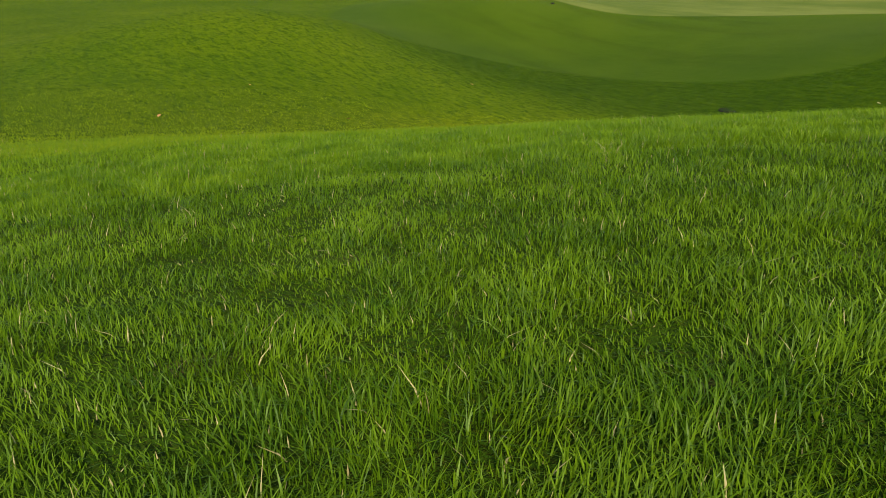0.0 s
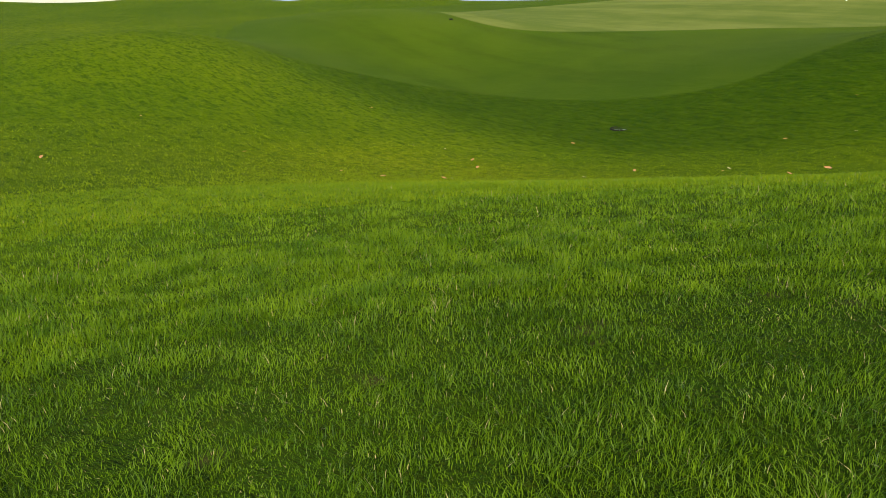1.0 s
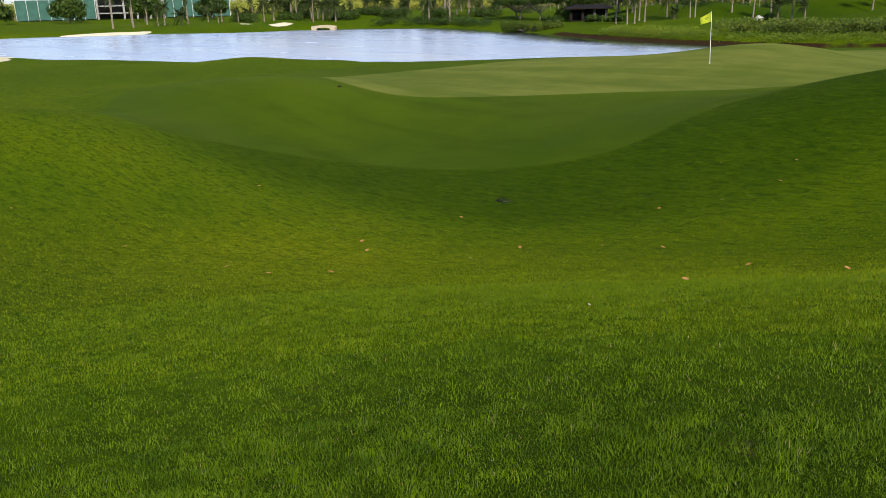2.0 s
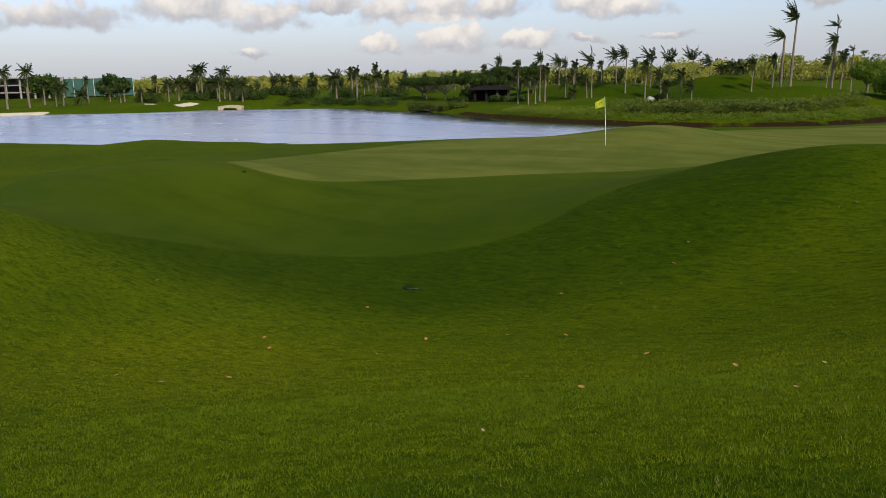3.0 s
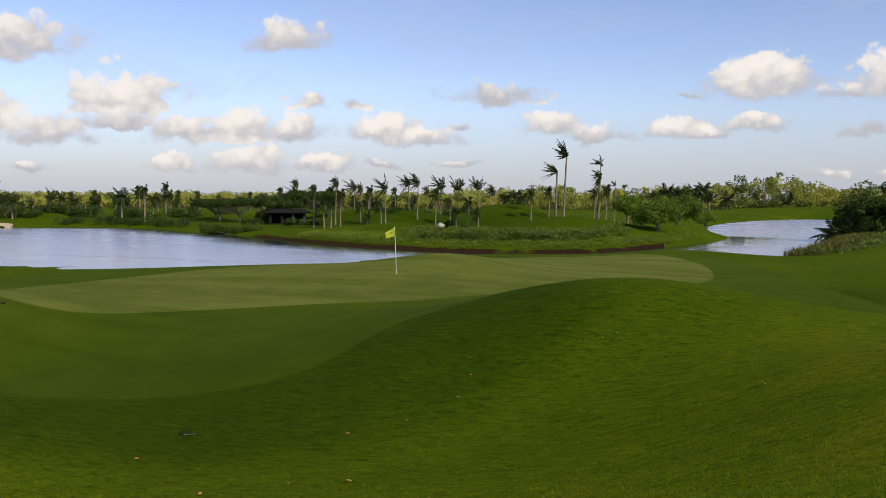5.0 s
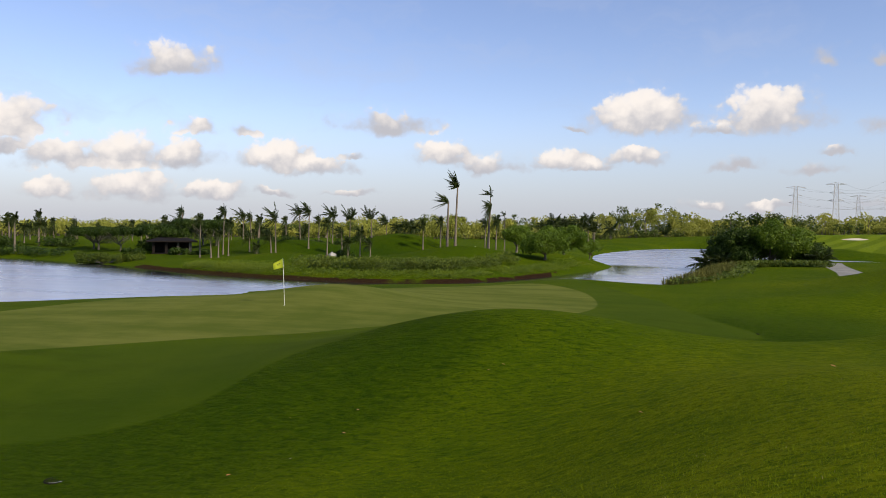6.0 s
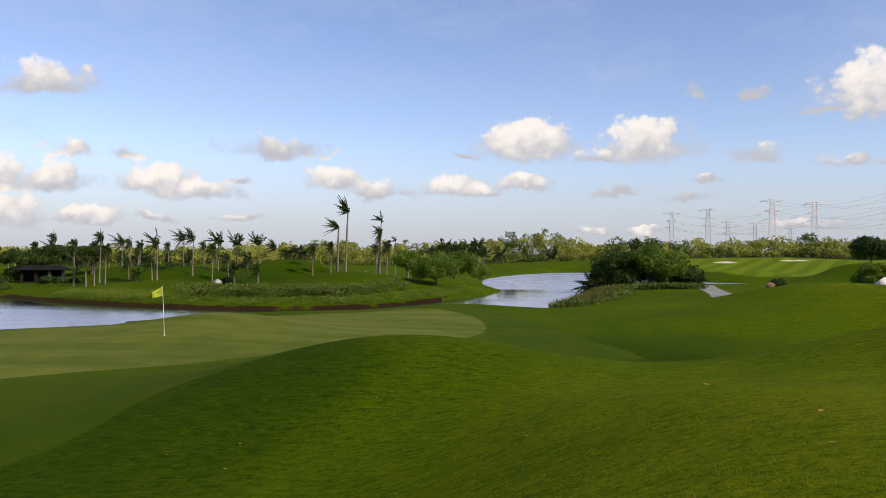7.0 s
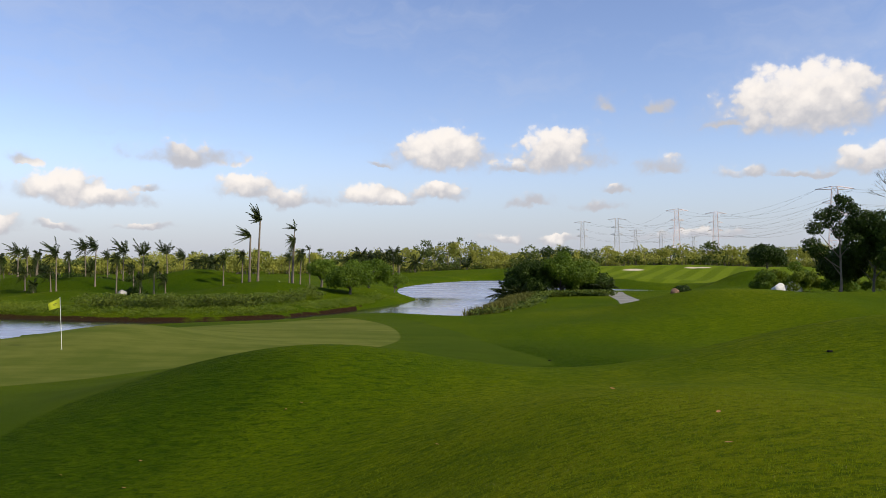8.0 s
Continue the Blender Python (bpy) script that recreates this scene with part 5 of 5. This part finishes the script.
def wire_run(a, b, high=52.0, end=52.0):
    """Sagging conductors between the arms of two pylons."""
    ob = thing("power_line_span", a[0], a[1], 0, "sagging dark power cables strung between two pylons", "power line", "power line spans")
    for u, reach in ((0.66, 6.5), (0.80, 6.2), (0.96, 9.5)):
        for s in (-1, 1):
            t = np.linspace(0, 1, 15)
            way = np.array([b[0] - a[0], b[1] - a[1]])
            side = np.array([way[1], -way[0]]) / np.linalg.norm(way)
            path = np.stack([way[0] * t + s * reach * side[0], way[1] * t + s * reach * side[1], 1 + (high + (end - high) * t) * u - 9.0 * 4 * t * (1 - t)], 1)
            v, q = tube(path, np.full(15, 0.04), 3)
            part("conductor", mesh_of("conductor", v, q, smooth=False, mats=[WIRE]), None, ob)


wire_run(spots[7], spots[5], 46.0)
wire_run(spots[7], (470, 250), 46.0, 46.0)
wire_run(spots[7], spots[4], 46.0)
wire_run(spots[4], spots[1])
wire_run(spots[5], spots[0])


# ---- the pin, the drain, small things on the turf ----
def build_flagstick():
    x, y = -15.6, 32.2
    ob = thing("flagstick", x, y, ground_z(x, y), "white golf flagstick with a yellow flag in the hole", "flagstick")
    v, q = tube([[0, 0, -0.1], [-0.045, 0, 1.0], [-0.10, 0, 2.13]], [0.012, 0.011, 0.009], 10)
    part("pole", mesh_of("pole", v, q, mats=[PAINT_WHITE]), None, ob)
    n, m = 12, 6
    pts = []
    for i in range(n + 1):
        for j in range(m + 1):
            u, w = i / n, j / m
            drop = 0.25 * u**1.1
            pts.append((-0.095 + 0.015 * w - 0.46 * u, 0.05 * math.sin(5 * u + 1.2 * w) * u, 2.10 - 0.40 * w * (1 - 0.30 * u) - drop))
    q = [(i * (m + 1) + j, i * (m + 1) + j + 1, (i + 1) * (m + 1) + j + 1, (i + 1) * (m + 1) + j) for i in range(n) for j in range(m)]
    cloth = part("flag", mesh_of("flag", pts, q, mats=[FLAG_YELLOW]), None, ob, "yellow cloth flag drooping in the wind")
    bars = []
    for k, (u0, u1, w0, w1) in enumerate([(0.30, 0.62, 0.36, 0.46), (0.36, 0.58, 0.54, 0.60)]):
        c = []
        for u, w in ((u0, w0), (u1, w0), (u1, w1), (u0, w1)):
            c.append((-0.095 + 0.015 * w - 0.46 * u, 0.05 * math.sin(5 * u + 1.2 * w) * u - 0.006, 2.10 - 0.40 * w * (1 - 0.30 * u) - 0.25 * u**1.1))
        bars.append((np.array(c), np.array([[0, 1, 2, 3]])))
    v, q = joined(bars)
    mark = part("emblem", mesh_of("emblem", v, q, smooth=False, mats=[plain("emblem_ink", (0.20, 0.24, 0.02), (0.26, 0.30, 0.03), 0.8, 5.0, bump=0.0)]), None, cloth)
    v, q = tube([[0, 0, -0.10], [0, 0, -0.05], [0, 0, 0.004]], [0.054, 0.054, 0.054], 16)
    part("cup", mesh_of("cup", v, q, mats=[PAINT_WHITE]), None, ob)


build_flagstick()


def build_drain():
    x, y = -11.1, 12.6
    z = ground_z(x, y)
    ob = thing("drain", x, y, z, "dark grated catch drain sunk in the turf of the hollow", "drain", turn=42)
    w = 2 * np.pi * np.arange(24) / 24
    prof = [(0.17, -0.10), (0.17, 0.006), (0.20, 0.008), (0.21, -0.03)]
    v = np.array([(r * math.cos(a), r * math.sin(a), h) for a in w for r, h in prof])
    q = [(k * 4 + j, k * 4 + j + 1, ((k + 1) % 24) * 4 + j + 1, ((k + 1) % 24) * 4 + j) for k in range(24) for j in range(3)]
    part("rim", mesh_of("rim", v, q, mats=[BLACK]), None, ob)
    lip = [k for k in range(-4, 5)]
    v = np.array([(r * math.cos(a), r * math.sin(a), h) for a in [math.radians(270 + 9 * k) for k in lip] for r, h in ((0.185, 0.012), (0.208, 0.016))])
    q = [(2 * k, 2 * k + 1, 2 * k + 3, 2 * k + 2) for k in range(len(lip) - 1)]
    part("lip", mesh_of("lip", v, q, mats=[PAINT_WHITE]), None, ob, "pale worn lip on one side")
    bm = bmesh.new()
    bmesh.ops.create_circle(bm, cap_ends=True, segments=24, radius=0.17, matrix=Matrix.Translation((0, 0, -0.06)))
    part("sump", bm, BLACK, ob)
    for k in range(7):
        c = -0.126 + 0.042 * k
        h = math.sqrt(0.17**2 - c * c)
        bm = bmesh.new()
        box(bm, c - 0.008, -h, -0.012, c + 0.008, h, 0.006)
        part("grate_bar", bm, BLACK, ob)


build_drain()

for k, (sx, sy) in enumerate([(-24.1, 18.8), (5.0, 36.8), (9.6, 19.5)]):
    ob = thing("sprinkler_head", sx, sy, ground_z(sx, sy) + 0.005, "round black sprinkler head set in the turf", "sprinkler", "sprinklers")
    v, q = tube([[0, 0, -0.08], [0, 0, 0.02], [0, 0, 0.03]], [0.075, 0.075, 0.06], 14)
    part("body", mesh_of("body", v, q, mats=[BLACK]), None, ob)
    bm = bmesh.new()
    bmesh.ops.create_circle(bm, cap_ends=True, segments=14, radius=0.062, matrix=Matrix.Translation((0, 0, 0.028)))
    part("cap", bm, BLACK, ob)

for sx, sy, tall, mat in ((7.6, 214.9, 1.0, FLAG_YELLOW), (-30.6, 146.8, 0.7, PAINT_WHITE)):
    v, q = tube([[0, 0, -0.1], [0, 0, tall * 0.5], [0, 0, tall]], [0.08, 0.08, 0.07], 8)
    ob = new("marker_post", mesh_of("marker_post", v, q, mats=[mat]))
    ob.location = (sx, sy, ground_z(sx, sy))
    tagged(ob, "short painted marker post on the fairway", "marker post", "marker posts")

FALLEN = [
    (-7.6, 15.7), (-6.2, 16.2), (-6.1, 15.1), (-6.7, 13.8), (-7.6, 13.0), (-6.2, 10.5), (-7.2, 10.3), (-4.3, 9.2), (-2.4, 6.5), (-1.6, 6.1), (-1.5, 4.6), (-3.1, 4.8),
    (-3.6, 18.1), (-3.3, 18.4), (-8.4, 9.6), (-8.3, 8.2), (-10.1, 7.6), (-10.8, 8.1), (-8.3, 5.4), (-8.7, 4.7), (-11.0, 11.0), (-11.8, 8.3), (-15.1, 8.9), (3.4, 9.7),
    (2.8, 7.7), (-0.1, 13.7), (3.3, 15.3), (-2.9, 3.1), (-9.7, 4.7), (-11.9, 4.3), (-15.0, 3.8), (-11.9, 1.4),
]


def leaf_mesh(seed, length, wide):
    pick = random.Random(seed)
    n = 9
    v, q = [], []
    for k in range(n):
        t = k / (n - 1)
        w = wide * math.sin(math.pi * (0.06 + 0.9 * t)) ** 0.8 / 2
        curl = 0.30 * length * (t - 0.5) ** 2 * pick.uniform(0.7, 1.3)
        x = length * (t - 0.5)
        v += [(x, -w, curl + 0.35 * w), (x, 0, curl), (x, w, curl + 0.35 * w)]
    for k in range(n - 1):
        q += [(3 * k, 3 * k + 3, 3 * k + 4, 3 * k + 1), (3 * k + 1, 3 * k + 4, 3 * k + 5, 3 * k + 2)]
    return mesh_of("fallen_leaf", v, q, mats=[LEAF_PALE if seed == 3 else LEAF_DRY])


LEAF_MESHES = [leaf_mesh(s, 0.10 + 0.012 * (s % 4), 0.058 + 0.008 * (s % 3)) for s in range(6)]
for k, (lx, ly) in enumerate(FALLEN):
    near = math.hypot(lx, ly) < 7
    ob = new("fallen_leaf", LEAF_MESHES[k % 6])
    ob.matrix_basis = pose(lx, ly, ground_z(lx, ly) + (0.045 if near else 0.025), random.uniform(-14, 14), random.uniform(-14, 14), random.uniform(0, 360)) @ Matrix.Scale((0.52 if near else 0.80) * (0.6 if k % 6 == 3 else 1.0), 4)
    tagged(ob, "curled pale dead leaf lying on the grass" if k % 6 == 3 else "curled brown dead leaf lying on the grass", "leaf", "fallen leaves")


# ---- grass blades ----
def blades(name, count, near, far, low, high, tall, width, seed, mats, label, power=1.0, dry=0.04, form=3):
    """Upright bent blades scattered over the hill: distances near to far, bearings low to high."""
    pick = np.random.default_rng(seed)
    r = (near**power + (far**power - near**power) * pick.random(count)) ** (1 / power)
    b = np.radians(pick.uniform(low, high, count))
    x, y = -0.55 + r * np.sin(b), -0.9 + r * np.cos(b)
    if far > 10:  # none on the mown apron
        keep = (edge_distance(APRON_EDGE, x, y) > 0.12) & (np.hypot(x + 11.1, y - 12.6) > 0.32)
        r, x, y = r[keep], x[keep], y[keep]
        count = len(x)
    # tussocks: gather the blades and vary their height
    patch = np.sin(x * 16.0 + 1.6 * np.sin(y * 11.0)) * np.sin(y * 15.0 + 1.9 * np.sin(x * 10.0))
    coarse = np.sin(x * 2.3 + np.sin(y * 1.7)) * np.sin(y * 2.9 + np.sin(x * 2.1))
    h = tall * (np.clip((12.5 - r) / 6.0, 0.30, 1) if far < 15 else np.clip((36 - r) / 10.0, 0.1, 1)) * (1 + 0.36 * patch + 0.16 * coarse) * pick.uniform(0.45, 1.15, count)
    bald = np.sin(x * 13.0 + 2.1 * np.sin(y * 5.0)) * np.sin(y * 15.0 + 1.9 * np.sin(x * 4.0)) + 0.5 * np.sin(x * 31 + y * 17) * np.sin(y * 29 - x * 11)
    h = h * np.where((bald > 0.85) & (pick.random(count) < 0.6), 0.6, 1.0)
    z = land_height(x, y) - 0.034 * np.clip((11.0 - r) / 5.0, 0, 1)
    # the blades of a tussock lean much the same way
    comb = 2.4 * np.sin(11.0 * x + 1.9 * np.sin(9.0 * y)) + 2.0 * np.sin(10.0 * y - 6.0 * x + 1.0)
    yaw = comb + pick.normal(0, 1.5, count)
    side = np.stack([np.cos(yaw), np.sin(yaw), 0 * yaw], 1) * (width * pick.uniform(0.7, 1.25, count) / 2)[:, None]
    lean_to = yaw + np.pi / 2 + pick.normal(0, 0.5, count)
    lean = (h * np.abs(pick.normal(0, 0.80, count)))[:, None] * np.stack([np.cos(lean_to), np.sin(lean_to), 0 * yaw], 1)
    lean += (h * 0.18 * patch)[:, None] * np.array([0.8, 0.5, 0])
    foot, up = np.stack([x, y, z], 1), np.array([0, 0, 1.0]) * h[:, None]
    v = np.stack([foot - side * 0.8, foot + side * 0.8, foot + up * 0.55 + lean * 0.35 + side, foot + up * 0.55 + lean * 0.35 - side, foot + up * 0.95 + lean], 1)
    k = np.arange(count)[:, None] * 5
    quads, tris = k + [0, 1, 2, 3], k + [3, 2, 4]
    if form == 1:  # far off, a blade is one slim triangle
        v, k = np.stack([foot - side, foot + side, foot + up + lean], 1), np.arange(count)[:, None] * 3
        quads, tris = None, k + [0, 1, 2]
    me = mesh_of(name, v, quads, tris, smooth=True, mats=mats)
    dead = (pick.random(count) < dry + 0.04 * (coarse * patch > 0.55)).astype(np.int32)
    me.polygons.foreach_set("material_index", np.concatenate([dead, dead]) if form == 3 else dead)
    return tagged(new(name, me), label, "grass", kind="stuff")


blades("grass", 235000, 0.12, 2.9, -112, 4, 0.0215, 0.0013, 1, [BLADE, STRAW], "short green grass blades on the near hillside", 1.3, 0.012)
blades("grass", 290000, 1.8, 7.5, -104, 14, 0.024, 0.0034, 2, [BLADE_MID, STRAW], "green rough grass on the hill's brow", 0.8, 0.006, 1)
blades("grass", 240000, 4.0, 15.0, -98, 36, 0.024, 0.0052, 3, [BLADE_FAR, STRAW], "green rough grass down the slope", 0.5, 0.003, 1)
